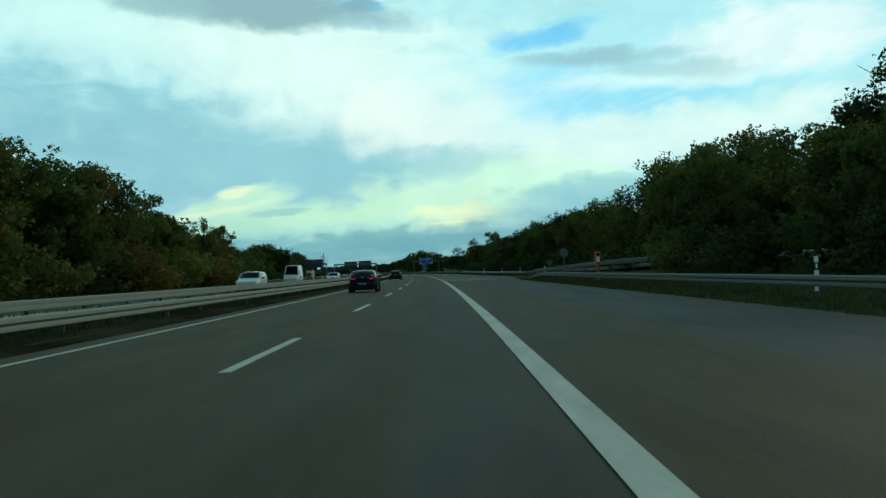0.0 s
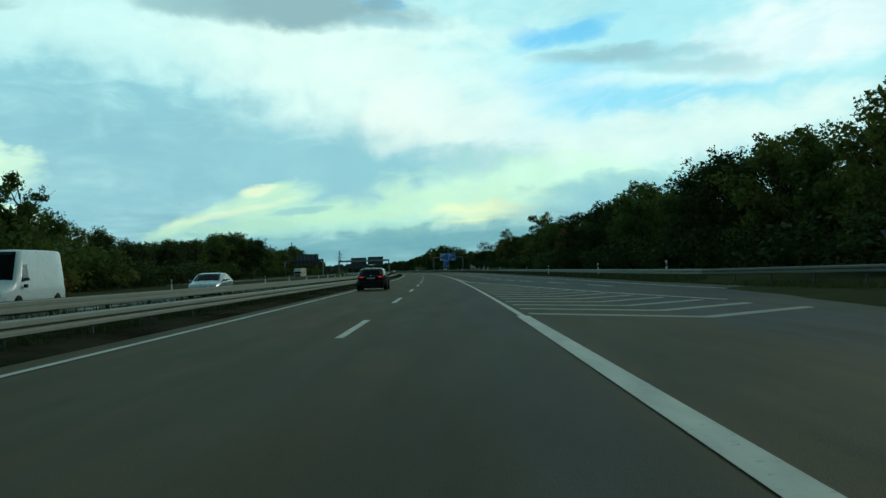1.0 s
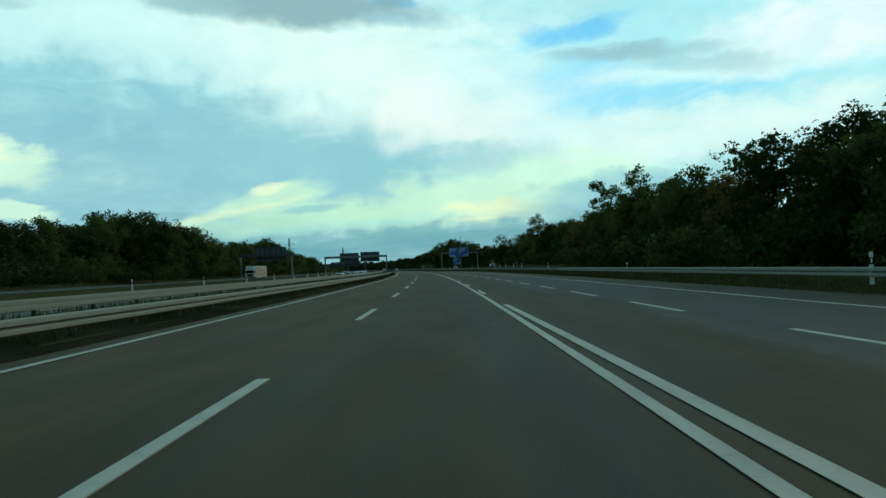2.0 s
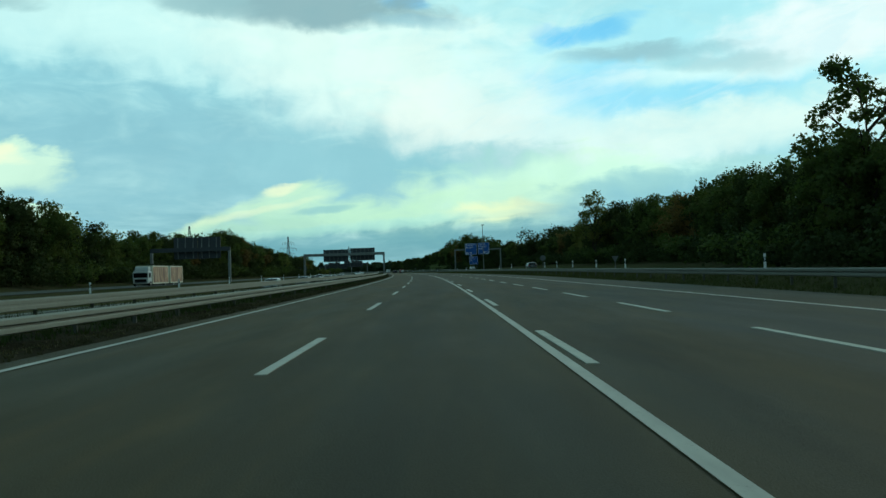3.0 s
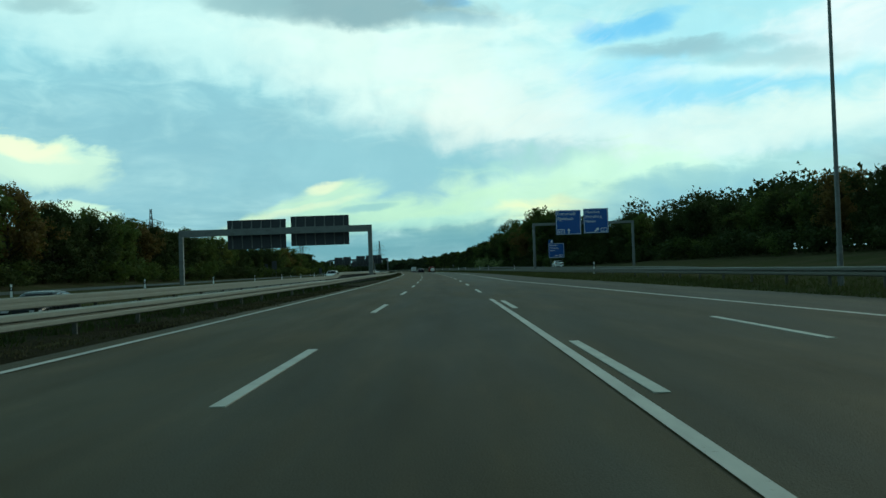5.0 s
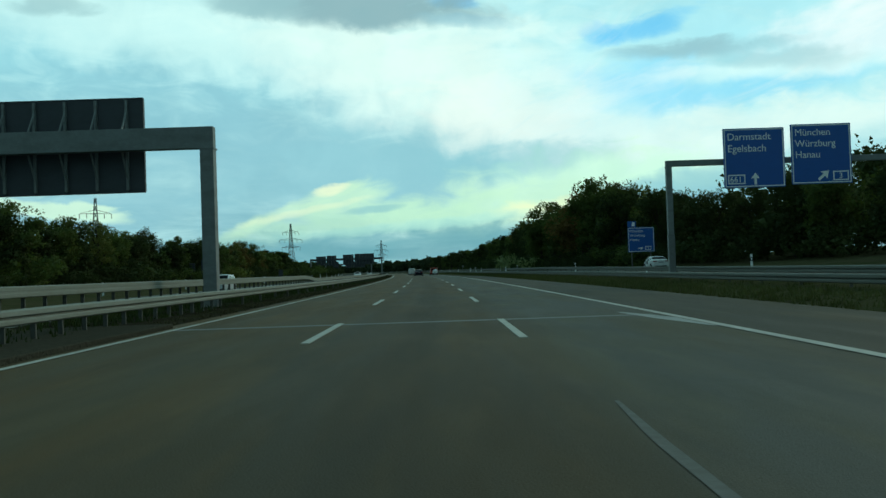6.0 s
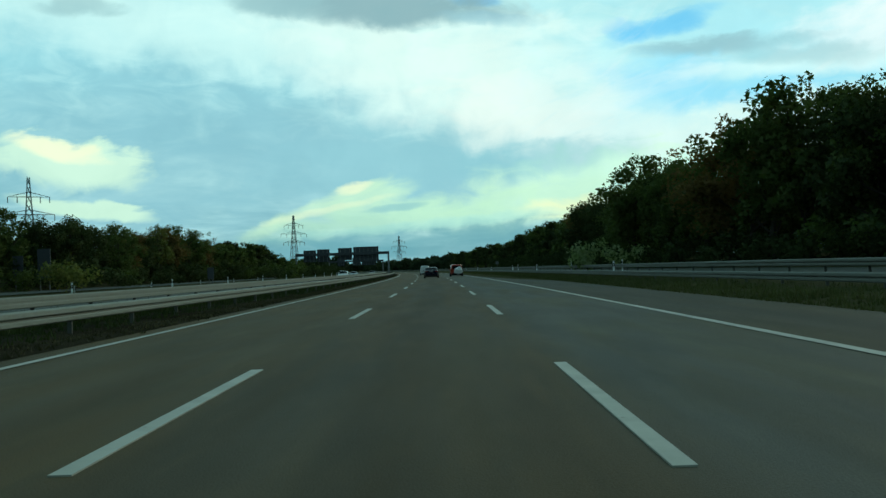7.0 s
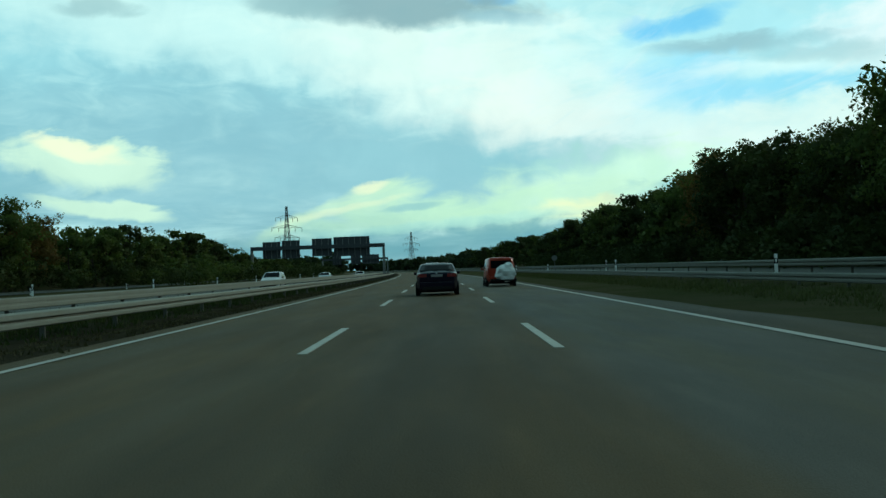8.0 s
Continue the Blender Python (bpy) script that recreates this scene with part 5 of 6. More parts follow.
NAVY = car_paint("navy_paint", (0.005, 0.008, 0.030))
BLACK = car_paint("black_paint", (0.006, 0.006, 0.008))
MIDNIGHT = car_paint("midnight_paint", (0.008, 0.006, 0.016))
WHITE = car_paint("white_paint", (0.55, 0.57, 0.57), 0.0)
SILVER = car_paint("silver_paint", (0.30, 0.31, 0.32), 0.7)
RED = car_paint("red_paint", (0.28, 0.035, 0.02), 0.1)
GLASS = plain("tinted_glass", (0.004, 0.005, 0.006), 0.15, 0.0, 0.03, 0.1)
SIDE_GLASS = plain("side_glass", (0.010, 0.012, 0.012), 0.08, 0.0, 0.6, 0.1)
TYRE = plain("tyre_rubber", (0.014, 0.014, 0.014), 0.85, 0.0, 0.2)
ALLOY = metal_material("alloy_rim", (0.55, 0.56, 0.57), 0.4, 0.3)
BRONZE = metal_material("bronze_rim", (0.24, 0.13, 0.055), 0.35, 0.8)
TAIL = plain("tail_lamp", (0.17, 0.009, 0.010), 0.25)
TAIL_LIT = lit("tail_lamp_lit", (0.9, 0.02, 0.03), 0.5)
HEADLAMP = plain("headlamp_glass", (0.5, 0.52, 0.55), 0.15)
PLATE = plain("number_plate", (0.22, 0.22, 0.24), 0.6)
CHROME = metal_material("chrome", (0.55, 0.56, 0.57), 0.2, 1.0, amount=0.1)


def wheel(name, radius, width, rim_mat, parent, m, spokes=5):
    w = part(name, lathe([(radius * 0.62, -width / 2), (radius * 0.93, -width / 2), (radius, -width * 0.36), (radius, width * 0.36), (radius * 0.93, width / 2), (radius * 0.62, width / 2)], 26), TYRE, parent, "black rubber tyre on an alloy wheel")
    w.matrix_basis = m
    bm = lathe([(radius * 0.66, -width * 0.42), (radius * 0.66, width * 0.46), (radius * 0.60, width * 0.46), (radius * 0.58, width * 0.10), (0.0, width * 0.02), (0.0, -width * 0.1), (radius * 0.5, -width * 0.1)], 26)
    part("rim", bm, rim_mat, w)
    bm = bmesh.new()
    for i in range(spokes):
        a = 2 * math.pi * i / spokes
        r = bmesh.ops.create_cube(bm, size=1.0)
        for v in r["verts"]:
            q = Vector((v.co.x * width * 0.22 + width * 0.36, v.co.y * radius * (0.17 if v.co.z > 0 else 0.24), (v.co.z + 0.5) * radius * 0.61))
            v.co = Matrix.Rotation(a, 3, "X") @ q
    part("spokes", bm, rim_mat, w)
    part("hub_cap", tube(bmesh.new(), (width * 0.2, 0, 0), (width * 0.50, 0, 0), radius * 0.16, sides=14), rim_mat, w)
    return w


def lathe(profile, sides):
    """A profile of radius and x turned round the x axis."""
    bm = bmesh.new()
    rings = []
    for r, x in profile:
        if r < 1e-6:
            rings.append([bm.verts.new((x, 0, 0))])
        else:
            rings.append([bm.verts.new((x, r * math.cos(2 * math.pi * i / sides), r * math.sin(2 * math.pi * i / sides))) for i in range(sides)])
    for a, b in zip(rings, rings[1:]):
        for i in range(sides):
            j = (i + 1) % sides
            if len(a) == 1 and len(b) == 1:
                continue
            if len(a) == 1:
                bm.faces.new((a[0], b[i], b[j]))
            elif len(b) == 1:
                bm.faces.new((a[i], b[0], a[j]))
            else:
                bm.faces.new((a[i], b[i], b[j], a[j]))
    bmesh.ops.recalc_face_normals(bm, faces=bm.faces)
    return bm


class Shell:
    """The painted shell of a car, lofted along its length; y runs forward, the middle is 0."""

    def __init__(self, length, width, top, belt, tumble, floor=0.24):
        self.l, self.w, self.top, self.belt, self.tumble, self.floor = length, width, top, belt, tumble, floor

    def ztop(self, y):
        return float(np.interp(y, [p[0] for p in self.top], [p[1] for p in self.top]))

    def zbelt(self, y):
        return min(float(np.interp(y, [p[0] for p in self.belt], [p[1] for p in self.belt])), self.ztop(y) - 0.04)

    def half(self, y):
        u = abs(y) / (self.l / 2)
        return self.w / 2 * (1 - 0.16 * max(0.0, (u - 0.62) / 0.38) ** 2.2)

    def wtop(self, y):
        rise = self.ztop(y) - self.zbelt(y)
        return self.half(y) * 0.985 - self.tumble * rise - 0.03

    def side(self, y, z):
        """Half width of the shell above the belt line."""
        zb, zt = self.zbelt(y), self.ztop(y) - 0.07
        u = min(1.0, max(0.0, (z - zb) / max(0.02, zt - zb)))
        return self.half(y) * 0.985 + (self.wtop(y) + 0.035 - self.half(y) * 0.985) * u

    def section(self, y):
        w, zb, zt, zf, wt = self.half(y), self.zbelt(y), self.ztop(y), self.floor, self.wtop(y)
        u = abs(y) / (self.l / 2)
        zf += 0.10 * max(0.0, (u - 0.8) / 0.2)
        mid = zf + 0.55 * (zb - zf)
        right = [(w * 0.84, zf), (w * 0.955, zf + 0.09), (w * 0.99, zf + 0.2), (w, mid), (w * 0.995, zb - 0.07), (w * 0.985, zb),
                 (wt + 0.035, max(zb + 0.012, zt - 0.07)), (wt - 0.02, max(zb + 0.02, zt - 0.025)), (wt - 0.14, zt - 0.006), (wt * 0.45, zt + 0.012)]
        return [(-x, z) for x, z in reversed(right)] + right

    def build(self):
        bm = bmesh.new()
        n = 44
        ys = [-self.l / 2 + self.l * (0.5 - 0.5 * math.cos(math.pi * i / n)) for i in range(n + 1)]
        rings = [[bm.verts.new((x, y, z)) for x, z in self.section(y)] for y in ys]
        k = len(rings[0])
        for a, b in zip(rings, rings[1:]):
            for j in range(k):
                bm.faces.new((a[j], a[(j + 1) % k], b[(j + 1) % k], b[j]))
        bm.faces.new(rings[0])
        bm.faces.new(rings[-1][::-1])
        bmesh.ops.recalc_face_normals(bm, faces=bm.faces)
        for f in bm.faces:
            f.smooth = len(f.verts) == 4
        return bm

    def side_glass(self, corners, sign):
        """Pane on the flank; corners y, z: rear bottom, front bottom, front top, rear top."""
        bm, n = bmesh.new(), 5
        (a, b, c, d) = corners
        grid = []
        for i in range(n + 1):
            row = []
            for j in range(n + 1):
                u, v = i / n, j / n
                y = (a[0] * (1 - u) + b[0] * u) * (1 - v) + (d[0] * (1 - u) + c[0] * u) * v
                z = (a[1] * (1 - u) + b[1] * u) * (1 - v) + (d[1] * (1 - u) + c[1] * u) * v
                row.append(bm.verts.new((sign * (self.side(y, z) + 0.009), y, z)))
            grid.append(row)
        self.fill(bm, grid)
        return bm

    def screen(self, y0, y1, inset, lift=0.010):
        """Pane that follows the top line between two places along the car."""
        bm, n = bmesh.new(), 6
        grid = []
        for i in range(n + 1):
            y = y0 + (y1 - y0) * i / n
            w = self.wtop(y) - inset
            grid.append([bm.verts.new((w * (2 * j / n - 1), y, self.ztop(y) + lift + 0.010 * (1 - (2 * j / n - 1) ** 2))) for j in range(n + 1)])
        self.fill(bm, grid)
        return bm

    @staticmethod
    def fill(bm, grid):
        for a, b in zip(grid, grid[1:]):
            for j in range(len(a) - 1):
                bm.faces.new((a[j], a[j + 1], b[j + 1], b[j])).smooth = True
        r = bmesh.ops.extrude_face_region(bm, geom=list(bm.faces))
        c = Vector((0, 0, 0.6))
        for v in r["geom"]:
            if isinstance(v, bmesh.types.BMVert):
                v.co += (c - Vector((v.co.x, 0, v.co.z))).normalized() * 0.02
        bmesh.ops.recalc_face_normals(bm, faces=bm.faces)


def corner_lamp(bm, shell, sign, y, z0, z1, inner, wrap, proud=0.012):
    """A lamp that wraps round a corner of the body."""
    end = -1 if y < 0 else 1
    w0 = shell.half(y) + proud
    w1 = shell.half(y - end * wrap) + proud
    pts = [(inner, y + end * proud), (w0 - 0.03, y + end * proud), (w0, y - end * 0.03), (w1, y - end * wrap)]
    lo = [bm.verts.new((sign * x, yy, z0)) for x, yy in pts]
    hi = [bm.verts.new((sign * x * 0.995, yy, z1)) for x, yy in pts]
    for i in range(3):
        bm.faces.new((lo[i], lo[i + 1], hi[i + 1], hi[i]))
    back = [bm.verts.new((sign * (w1 - 0.1), y - end * wrap, z)) for z in (z0, z1)] + [bm.verts.new((sign * inner, y - end * 0.05, z)) for z in (z0, z1)]
    bm.faces.new((lo[0], lo[1], lo[2], lo[3], back[0], back[2]))
    bm.faces.new((hi[0], hi[1], hi[2], hi[3], back[1], back[3]))
    bm.faces.new((lo[3], back[0], back[1], hi[3]))
    bm.faces.new((lo[0], back[2], back[3], hi[0]))
    bmesh.ops.recalc_face_normals(bm, faces=bm.faces)
    return bm


def car(label, m, shell, paint, rim_mat, wheels, panes, rear, front, lamps, spokes=5, brake=False, kind="car", radius=0.32, plate_z=0.78, antenna=None, bumper=None, badge=True):
    """wheels: y of rear and front axle. panes: flank panes. rear, front: spans of the screens along y. lamps: z0, z1, inner of the tail lamps."""
    c = thing(kind, m, label, "van" if "van" in kind else "car", "vehicles on the road")
    body = part("body", shell.build(), paint, c)
    l = shell.l
    for sign in (-1, 1):
        for corners in panes:
            part("side_window", shell.side_glass(corners, sign), SIDE_GLASS, body, "dark tinted side window")
        part("mirror", mirror(shell, sign, front), BLACK_PLASTIC if paint is WHITE else paint, body)
        part("sill", box(bmesh.new(), sign * shell.w * 0.47 - 0.03, sign * shell.w * 0.47 + 0.03, wheels[0] + 0.4, wheels[1] - 0.4, shell.floor - 0.05, shell.floor + 0.06, 0.015), BLACK_PLASTIC, body)
        for y0, y1 in zip([p[0][0] for p in panes], [p[1][0] for p in panes]):
            if y1 - y0 > 0.6:
                yh = y0 + 0.18
                part("door_handle", box(bmesh.new(), sign * (shell.half(yh) + 0.002) - 0.014, sign * (shell.half(yh) + 0.002) + 0.014, yh, yh + 0.2, shell.zbelt(yh) - 0.14, shell.zbelt(yh) - 0.105, 0.01), paint, body)
        for y in wheels:
            side = Matrix.Translation((sign * (shell.half(y) - 0.045), y, radius)) @ (Matrix() if sign > 0 else Matrix.Rotation(math.pi, 4, "Z"))
            wheel("wheel", radius, 0.20, rim_mat, c, side, spokes)
            part("wheel_arch", arch(shell, y, sign, radius), BLACK_PLASTIC, body)
    if rear:
        part("rear_window", shell.screen(*rear), GLASS, body, "dark rear window")
    if front:
        part("windscreen", shell.screen(*front), GLASS, body, "sloping windscreen")
    z0, z1, inner, wrap = lamps
    for sign in (-1, 1):
        lamp = part("tail_lamp", corner_lamp(bmesh.new(), shell, sign, -l / 2, z0, z1, inner, wrap), TAIL, body, "red tail lamp")
        if brake:
            xm = sign * (inner + 0.55 * (shell.half(-l / 2) - inner))
            wide = 0.34 * (shell.half(-l / 2) - inner)
            part("lit_segment", box(bmesh.new(), xm - wide, xm + wide, -l / 2 - 0.022, -l / 2 - 0.006, z0 + 0.20 * (z1 - z0), z0 + 0.62 * (z1 - z0), 0.006), TAIL_LIT, lamp, "glowing red lamp")
        part("headlamp", corner_lamp(bmesh.new(), shell, sign, l / 2, 0.56, 0.70, shell.w * 0.24, 0.28), HEADLAMP, body)
    bz = bumper or (shell.floor + 0.04, 0.62)
    for end in (-1, 1):
        bm = bmesh.new()
        box(bm, -shell.half(l / 2) - 0.005, shell.half(l / 2) + 0.005, min(end * (l / 2 - 0.25), end * (l / 2 + 0.045)), max(end * (l / 2 - 0.25), end * (l / 2 + 0.045)), bz[0], bz[1], 0.05)
        b = part("bumper", bm, paint, body)
        part("lower_grille", box(bmesh.new(), -shell.w * 0.36, shell.w * 0.36, min(end * (l / 2 + 0.02), end * (l / 2 + 0.055)), max(end * (l / 2 + 0.02), end * (l / 2 + 0.055)), bz[0] - 0.02, bz[0] + 0.14, 0.02), BLACK_PLASTIC, b)
    part("number_plate", box(bmesh.new(), -0.26, 0.26, -l / 2 - 0.058, -l / 2 - 0.046, plate_z - 0.055, plate_z + 0.055, 0.004) if plate_z < bz[1] else
         box(bmesh.new(), -0.26, 0.26, -l / 2 - 0.016, -l / 2 - 0.004, plate_z - 0.055, plate_z + 0.055, 0.004), PLATE, body, "pale plate with its characters blurred out")
    part("underbody", box(bmesh.new(), -shell.w * 0.40, shell.w * 0.40, -l / 2 + 0.25, l / 2 - 0.25, 0.16, shell.floor + 0.15), BLACK_PLASTIC, body)
    if badge:
        part("badge", tube(bmesh.new(), (0, -l / 2 - 0.012, z1 + 0.02), (0, -l / 2 - 0.002, z1 + 0.02), 0.045, sides=16), CHROME, body)
    if antenna is not None:
        part("antenna", tube(bmesh.new(), (0, antenna, shell.ztop(antenna)), (0, antenna - 0.12, shell.ztop(antenna) + 0.16), 0.012, 0.006, 6), BLACK_PLASTIC, body)
    return c


def mirror(shell, sign, front):
    y = (min(front[0], front[1]) if front else shell.l * 0.2) + 0.42
    y = min(y, shell.l * 0.24)
    z = shell.zbelt(y) + 0.09
    x = shell.half(y)
    bm = bmesh.new()
    x0, x1 = sorted((sign * (x + 0.03), sign * (x + 0.17)))
    box(bm, x0, x1, y - 0.06, y + 0.07, z - 0.06, z + 0.08, 0.03)
    tube(bm, (sign * (x - 0.04), y, z - 0.05), (sign * (x + 0.07), y, z - 0.03), 0.02, sides=6)
    return bm


def arch(shell, y, sign, radius):
    """Dark wheel housing lip, a half ring with the gap behind the wheel."""
    bm = bmesh.new()
    x = sign * (shell.half(y) + 0.004)
    n, r0, r1 = 14, 0.02, radius + 0.055
    outer = []
    for i in range(n + 1):
        a = math.pi * i / n * 1.16 - math.pi * 0.08
        z = radius + r1 * math.sin(a)
        outer.append(bm.verts.new((x, y + r1 * math.cos(a), max(z, shell.floor))))
    f = bm.faces.new(outer)
    for v in bmesh.ops.extrude_face_region(bm, geom=[f])["geom"]:
        if isinstance(v, bmesh.types.BMVert):
            v.co.x -= sign * 0.12
    bmesh.ops.recalc_face_normals(bm, faces=bm.faces)
    return bm


def estate_shell(l, w, h, slope=0.55):
    r = -l / 2
    return Shell(l, w, [(r, 0.90), (r + 0.07, 0.97), (r + slope, h - 0.10), (r + slope + 0.22, h - 0.03), (r + 1.7, h), (0.15, h - 0.01), (0.45, h - 0.06), (1.25, 0.95), (1.5, 0.90), (2.0, 0.80), (l / 2 - 0.06, 0.68), (l / 2, 0.60)],
                 [(r, 0.95), (-0.5, 0.92), (0.9, 0.88), (1.3, 0.85), (l / 2, 0.6)], 0.40)


def saloon_shell(l, w, h):
    r = -l / 2
    return Shell(l, w, [(r, 0.96), (r + 0.06, 1.03), (r + 0.45, 1.06), (r + 0.62, 1.08), (r + 1.30, h - 0.06), (r + 1.7, h), (0.1, h), (0.45, h - 0.06), (1.22, 0.98), (1.5, 0.92), (2.05, 0.82), (l / 2 - 0.06, 0.68), (l / 2, 0.60)],
                 [(r, 0.98), (-0.5, 0.94), (0.9, 0.90), (1.3, 0.87), (l / 2, 0.6)], 0.32)


def boxy_shell(l, w, h, hood, nose=0.95):
    r = -l / 2
    return Shell(l, w, [(r, h - 0.12), (r + 0.14, h - 0.02), (r + 1.0, h), (hood - 0.75, h - 0.02), (hood - 0.45, h - 0.12), (hood + 0.2, nose + 0.14), (hood + 0.45, nose), (l / 2 - 0.1, nose - 0.22), (l / 2, nose - 0.32)],
                 [(r, 1.0), (hood, 1.0), (l / 2, nose - 0.32)], 0.12, 0.28)


def suv_shell(l, w, h):
    r = -l / 2
    return Shell(l, w, [(r, 1.02), (r + 0.1, 1.12), (r + 0.45, h - 0.14), (r + 0.7, h - 0.03), (-0.3, h), (0.3, h - 0.04), (1.1, 1.10), (1.35, 1.04), (l / 2 - 0.1, 0.88), (l / 2, 0.75)],
                 [(r, 1.08), (0.8, 1.02), (l / 2, 0.75)], 0.28, 0.28)


# cars in the lanes
sh = estate_shell(4.43, 1.75, 1.40, 0.68)
car("dark navy compact estate car with alloy wheels in the outer lane", road_pose(49.1, -2.02), sh, NAVY, ALLOY, (-1.33, 1.27),
    [((-1.55, 1.00), (-0.98, 0.97), (-0.98, 1.29), (-1.28, 1.26)), ((-0.92, 0.97), (-0.12, 0.95), (-0.12, 1.33), (-0.92, 1.32)), ((-0.04, 0.95), (0.98, 0.93), (0.30, 1.32), (-0.04, 1.33))],
    (-2.10, -1.56, 0.07), (0.50, 1.20, 0.08), (0.82, 0.92, 0.36, 0.26), 5, True, antenna=-1.4, plate_z=0.55)
sh = estate_shell(4.63, 1.81, 1.44)
car("black estate car with bronze wheels and lit tail lamps", road_pose(134.3, -2.62), sh, BLACK, BRONZE, (-1.40, 1.41),
    [((-1.74, 1.00), (-1.12, 0.97), (-1.12, 1.31), (-1.48, 1.27)), ((-1.05, 0.98), (-0.15, 0.95), (-0.15, 1.35), (-1.05, 1.33)), ((-0.07, 0.95), (1.0, 0.93), (0.32, 1.34), (-0.07, 1.35))],
    (-2.22, -1.78, 0.05), (0.50, 1.20, 0.08), (0.82, 0.95, 0.40, 0.30), 10, True, antenna=-1.5, radius=0.335, plate_z=0.80)
sh = saloon_shell(4.84, 1.86, 1.46)
car("dark midnight-blue saloon car in the middle lane", road_pose(696.4, 1.86), sh, MIDNIGHT, ALLOY, (-1.43, 1.46),
    [((-1.55, 1.04), (-0.95, 1.00), (-0.95, 1.33), (-1.15, 1.30)), ((-0.88, 1.00), (-0.10, 0.97), (-0.10, 1.38), (-0.88, 1.36)), ((-0.02, 0.97), (1.0, 0.94), (0.28, 1.36), (-0.02, 1.38))],
    (-1.76, -1.14, 0.06), (0.46, 1.18, 0.08), (0.84, 0.98, 0.46, 0.26), 7, False, plate_z=0.90)
sh = boxy_shell(4.9, 1.92, 1.95, 1.5)
van_panes = [((0.28, 1.12), (1.25, 1.08), (0.85, 1.60), (0.28, 1.62))]
car("white panel van with plain rear doors driving ahead", road_pose(766.0, 1.66), sh, WHITE, ALLOY, (-1.5, 1.5), van_panes, None, (1.02, 1.68, 0.10), (0.75, 1.15, 0.80, 0.06), 5, False, "panel_van", radius=0.33, plate_z=0.86, badge=False)
van = [o for o in scene.objects if o.name.startswith("panel_van")][0]
part("door_seam", box(bmesh.new(), -0.012, 0.012, -2.456, -2.444, 0.62, 1.80), BLACK_PLASTIC, van)
for sx in (-1, 1):
    part("hinge", box(bmesh.new(), sx * 0.80 - 0.03, sx * 0.80 + 0.03, -2.47, -2.44, 1.45, 1.53, 0.008), BLACK_PLASTIC, van)
sh = boxy_shell(4.25, 1.80, 1.78, 1.25)
red = car("red small van with a white wrapped load tied to its back", road_pose(711.7, 5.78), sh, RED, ALLOY, (-1.3, 1.3),
          [((0.05, 1.08), (1.0, 1.05), (0.6, 1.50), (0.05, 1.52)), ((-0.95, 1.08), (-0.05, 1.08), (-0.05, 1.52), (-0.95, 1.5))], None, (0.77, 1.42, 0.10), (0.85, 1.15, 0.72, 0.06), 5, False, "small_van", radius=0.30, plate_z=0.55, badge=False)
part("rear_window", box(bmesh.new(), -0.62, 0.62, -2.14, -2.115, 1.12, 1.58, 0.008), GLASS, red, "dark rear window")
bm = bmesh.new()
bmesh.ops.create_icosphere(bm, subdivisions=3, radius=1.0)
for v in bm.verts:
    d = 1.0 + 0.5 * noise.noise(v.co * 1.7) + 0.34 * noise.noise(v.co * 4.5)
    wide = 1.0 - 0.35 * v.co.z
    v.co = Vector((0.34 + v.co.x * 0.60 * d * wide, -2.42 + v.co.y * 0.30 * d, 0.92 + v.co.z * 0.50 * d))
part("wrapped_load", bm, plain("white_sheet", (0.80, 0.82, 0.83), 0.8), red, "crumpled white sheet tied over a load")
part("load_rack", box(bmesh.new(), -0.7, 0.9, -2.7, -2.1, 0.34, 0.42, 0.02), BLACK_PLASTIC, red)


def oncoming(label, s, x, make, paint, kind="car", dip=True):
    m = road_pose(s, x, ONCOMING_DIP(s) if dip else 0.0, 180)
    return make(label, m, paint, kind)


def plain_saloon(label, m, paint, kind):
    return car(label, m, saloon_shell(4.6, 1.80, 1.44), paint, ALLOY, (-1.35, 1.38), [((-1.45, 1.04), (-0.12, 0.97), (-0.12, 1.37), (-1.05, 1.30)), ((-0.04, 0.97), (1.0, 0.94), (0.28, 1.35), (-0.04, 1.37))],
               (-1.64, -1.02, 0.06), (0.46, 1.18, 0.08), (0.84, 0.96, 0.46, 0.22), kind=kind)


def plain_estate(label, m, paint, kind):
    return car(label, m, estate_shell(4.5, 1.78, 1.46), paint, ALLOY, (-1.33, 1.33), [((-1.62, 1.00), (-0.98, 0.97), (-0.98, 1.32), (-1.42, 1.29)), ((-0.92, 0.97), (-0.12, 0.95), (-0.12, 1.36), (-0.92, 1.35)), ((-0.04, 0.95), (0.98, 0.93), (0.30, 1.34), (-0.04, 1.36))],
               (-2.16, -1.74, 0.06), (0.50, 1.20, 0.08), (0.84, 0.96, 0.46, 0.22), kind=kind)


def plain_suv(label, m, paint, kind):
    return car(label, m, suv_shell(4.5, 1.84, 1.62), paint, ALLOY, (-1.33, 1.36), [((-1.55, 1.14), (-0.92, 1.10), (-0.92, 1.48), (-1.38, 1.42)), ((-0.85, 1.10), (-0.10, 1.07), (-0.10, 1.51), (-0.85, 1.49)), ((-0.02, 1.07), (0.9, 1.05), (0.2, 1.47), (-0.02, 1.51))],
               (-2.14, -1.83, 0.08), (0.34, 1.05, 0.08), (0.92, 1.06, 0.48, 0.24), kind=kind, radius=0.35)


def tall_van(label, m, paint, kind):
    return car(label, m, boxy_shell(5.9, 2.0, 2.55, 1.75, 1.15), paint, ALLOY, (-1.75, 1.85), [((0.75, 1.32), (1.5, 1.26), (1.15, 1.92), (0.75, 1.95))], None, (1.28, 1.92, 0.10), (0.9, 1.25, 0.85, 0.06), kind=kind, radius=0.35, badge=False)


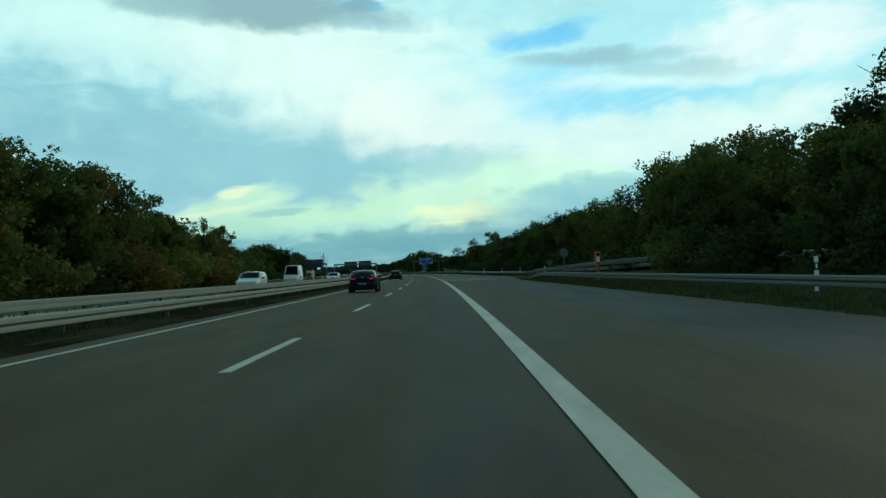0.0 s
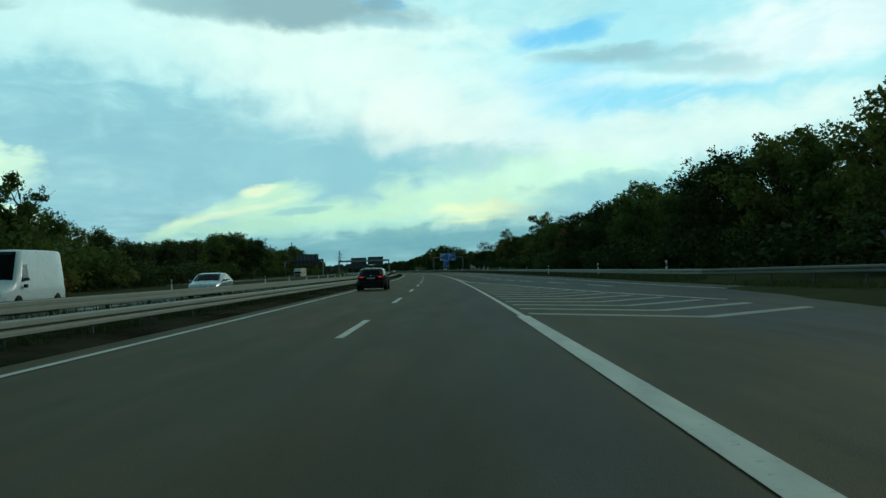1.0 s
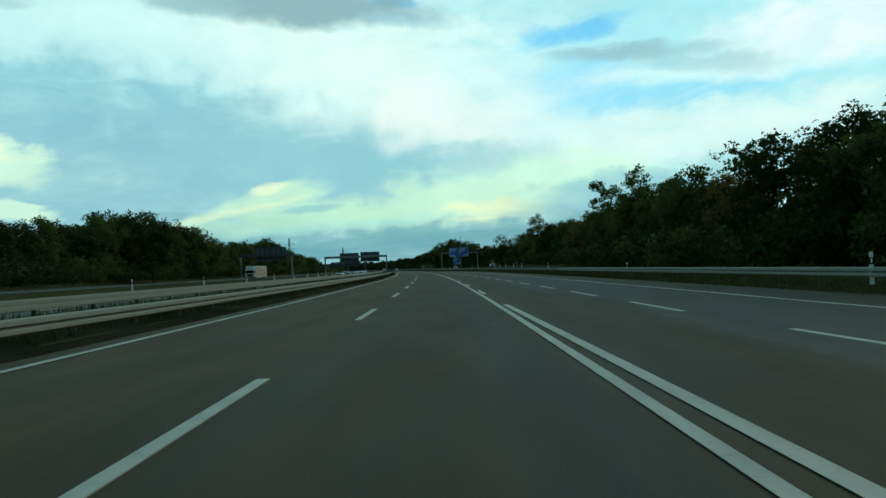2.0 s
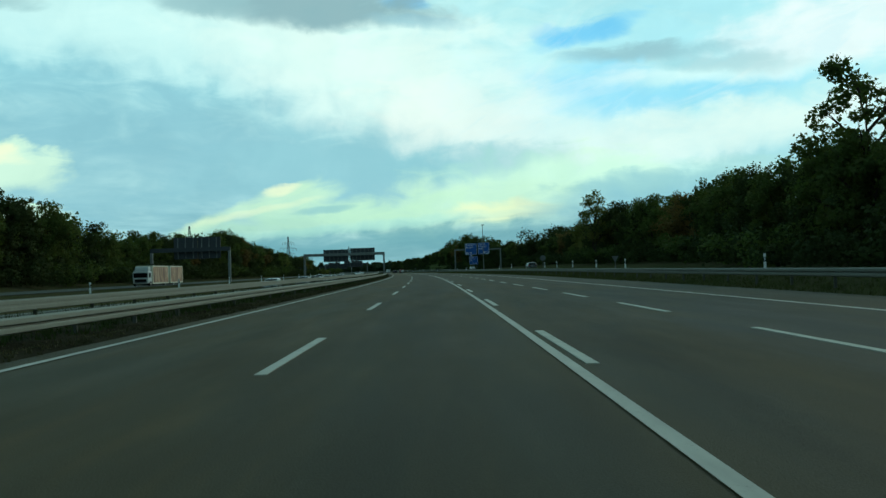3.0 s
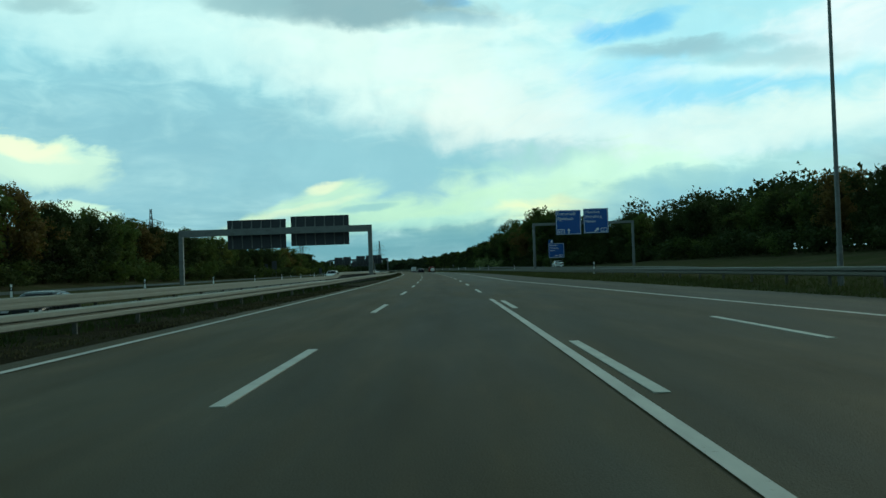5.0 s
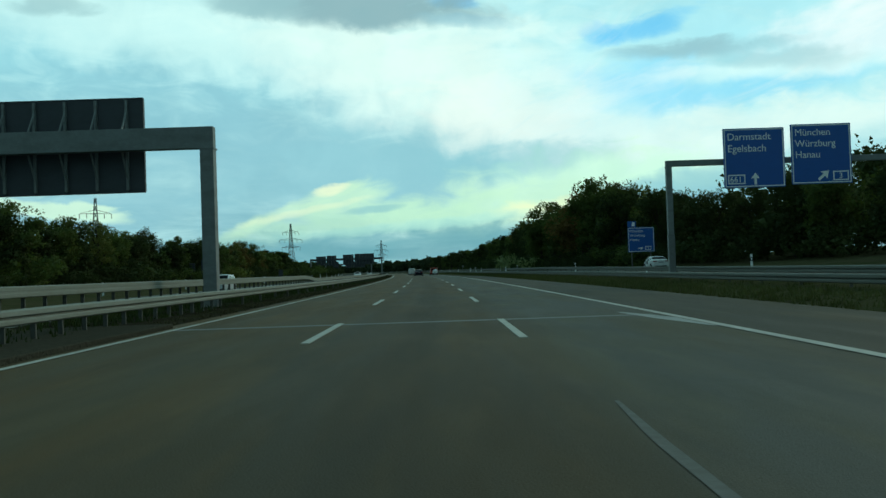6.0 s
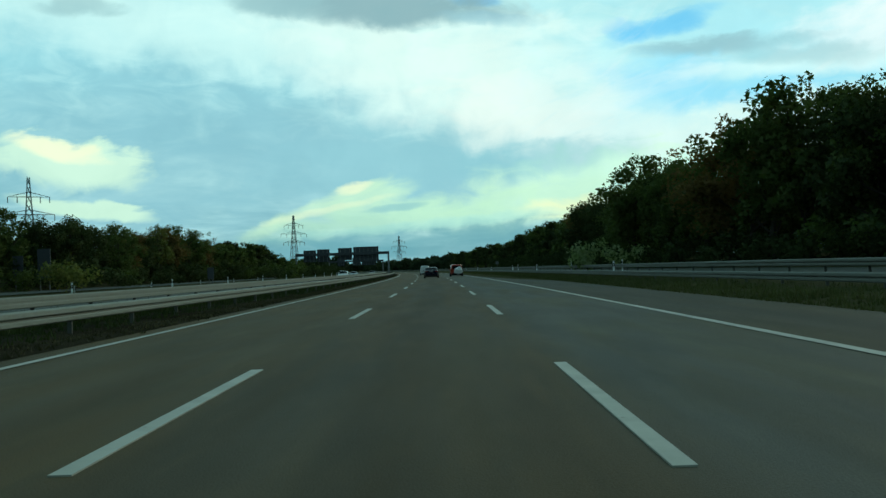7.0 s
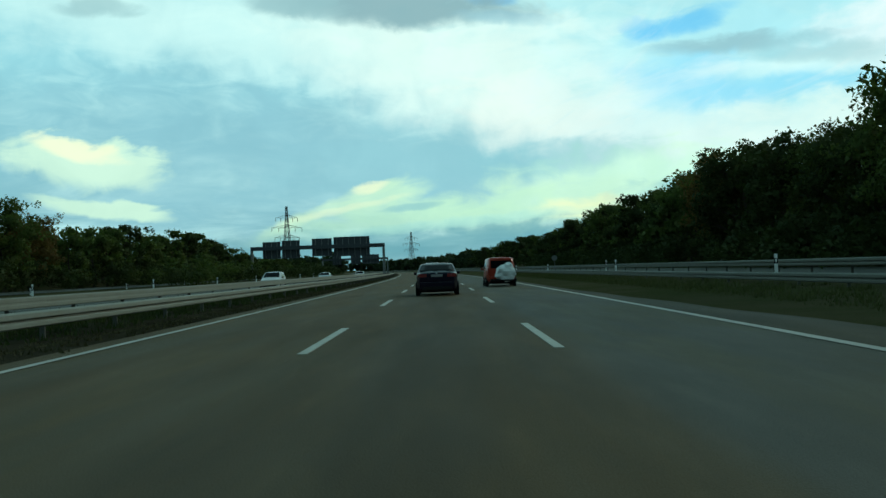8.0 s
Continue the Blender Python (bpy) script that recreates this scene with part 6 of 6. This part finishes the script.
oncoming("white crossover car driving on the oncoming carriageway", 61.6, -11.7, plain_suv, WHITE)
oncoming("white high-roof panel van on the oncoming carriageway", 110.5, -15.3, tall_van, WHITE, "panel_van")
oncoming("silver saloon car on the oncoming carriageway", 128.0, -11.7, plain_saloon, SILVER)
for s, x, make, paint, label in ((374, -15.3, plain_saloon, SILVER, "silver saloon car passing beyond the median rails"), (390, -15.3, plain_estate, BLACK, "dark estate car passing beyond the median rails"),
                                 (412, -15.3, plain_saloon, WHITE, "white saloon car passing beyond the median rails"), (424, -15.3, plain_estate, SILVER, "silver estate car passing beyond the median rails"),
                                 (437, -19.0, plain_suv, WHITE, "white crossover in the slow oncoming lane"), (446, -15.3, plain_saloon, BLACK, "dark saloon car on the oncoming carriageway"),
                                 (345, -15.3, plain_estate, SILVER, "pale estate car beyond the median rails"), (566, -15.3, plain_suv, WHITE, "white crossover seen through the raised rail"),
                                 (741, -13.5, plain_suv, WHITE, "white car coming up the oncoming carriageway"), (805, -15.3, plain_saloon, SILVER, "far silver car on the oncoming carriageway"),
                                 (840, -11.7, plain_saloon, WHITE, "far white car on the oncoming carriageway")):
    oncoming(label, s, x, make, paint)
plain_estate("grey estate car on the distributor road", road_pose(421.5, 23.2, 0.46), car_paint("grey_paint", (0.10, 0.105, 0.11), 0.6), "car")
plain_saloon("white car far along the distributor road", road_pose(590, 27.0, 0.46), WHITE, "car")


# lorry with a drawbar trailer, brown printed panels on its sides
def lorry(m):
    t = thing("lorry", m, "white box lorry with brown printed side panels and a trailer", "lorry")
    cab = part("cab", box(bmesh.new(), -1.05, 1.05, 3.8, 5.5, 0.55, 2.25, 0.12), WHITE, t)
    part("windscreen", box(bmesh.new(), -0.95, 0.95, 5.485, 5.515, 1.35, 2.0, 0.01), GLASS, cab)
    for sx in (-1, 1):
        part("side_window", box(bmesh.new(), sx * 1.055 - 0.01, sx * 1.055 + 0.01, 4.35, 5.2, 1.4, 1.95, 0.005), GLASS, cab)
        part("mirror", box(bmesh.new(), sx * 1.22 - 0.06, sx * 1.22 + 0.06, 5.35, 5.45, 1.35, 1.8, 0.02), BLACK_PLASTIC, cab)
    part("roof_spoiler", box(bmesh.new(), -0.95, 0.95, 3.85, 4.9, 2.25, 2.85, 0.2), WHITE, cab)
    part("grille", box(bmesh.new(), -0.8, 0.8, 5.49, 5.53, 0.7, 1.15, 0.02), BLACK_PLASTIC, cab)
    n = Nodes("printed_panel", 0.5)
    p = n.coords()
    swirl = n.noise(n.stretch(p, (1.0, 1.5, 0.35)), 1.1, 3, 0.5)
    n.base(n.ramp(swirl, (0.36, (0.10, 0.045, 0.025)), (0.46, (0.30, 0.15, 0.08)), (0.54, (0.50, 0.34, 0.22)), (0.62, (0.16, 0.07, 0.04))))
    brown = n.m
    cream = plain("panel_frame", (0.62, 0.60, 0.50), 0.6)
    for name, y0, y1 in (("box_body", -4.6, 3.6), ("trailer_body", -13.2, -5.8)):
        b = part(name, box(bmesh.new(), -1.15, 1.15, y0, y1, 0.45, 3.0, 0.04), cream, t)
        for sx in (-1, 1):
            part("printed_panel", box(bmesh.new(), sx * 1.155 - 0.006, sx * 1.155 + 0.006, y0 + 0.22, y1 - 0.22, 0.62, 2.85), brown, b, "brown printed advertising panel")
        part("chassis", box(bmesh.new(), -0.5, 0.5, y0, y1, 0.3, 0.46), BLACK_PLASTIC, t)
    part("drawbar", tube(bmesh.new(), (0, -5.9, 0.6), (0, -4.5, 0.6), 0.06), BLACK_PLASTIC, t)
    for y in (4.6, -2.9, -7.4, -11.6):
        for sx in (-1, 1):
            wheel("wheel", 0.42, 0.3, ALLOY, t, Matrix.Translation((sx * 0.98, y, 0.42)) @ (Matrix() if sx > 0 else Matrix.Rotation(math.pi, 4, "Z")), 6)
    return t


lorry(road_pose(375.5, -37.0, 0.05, 180))

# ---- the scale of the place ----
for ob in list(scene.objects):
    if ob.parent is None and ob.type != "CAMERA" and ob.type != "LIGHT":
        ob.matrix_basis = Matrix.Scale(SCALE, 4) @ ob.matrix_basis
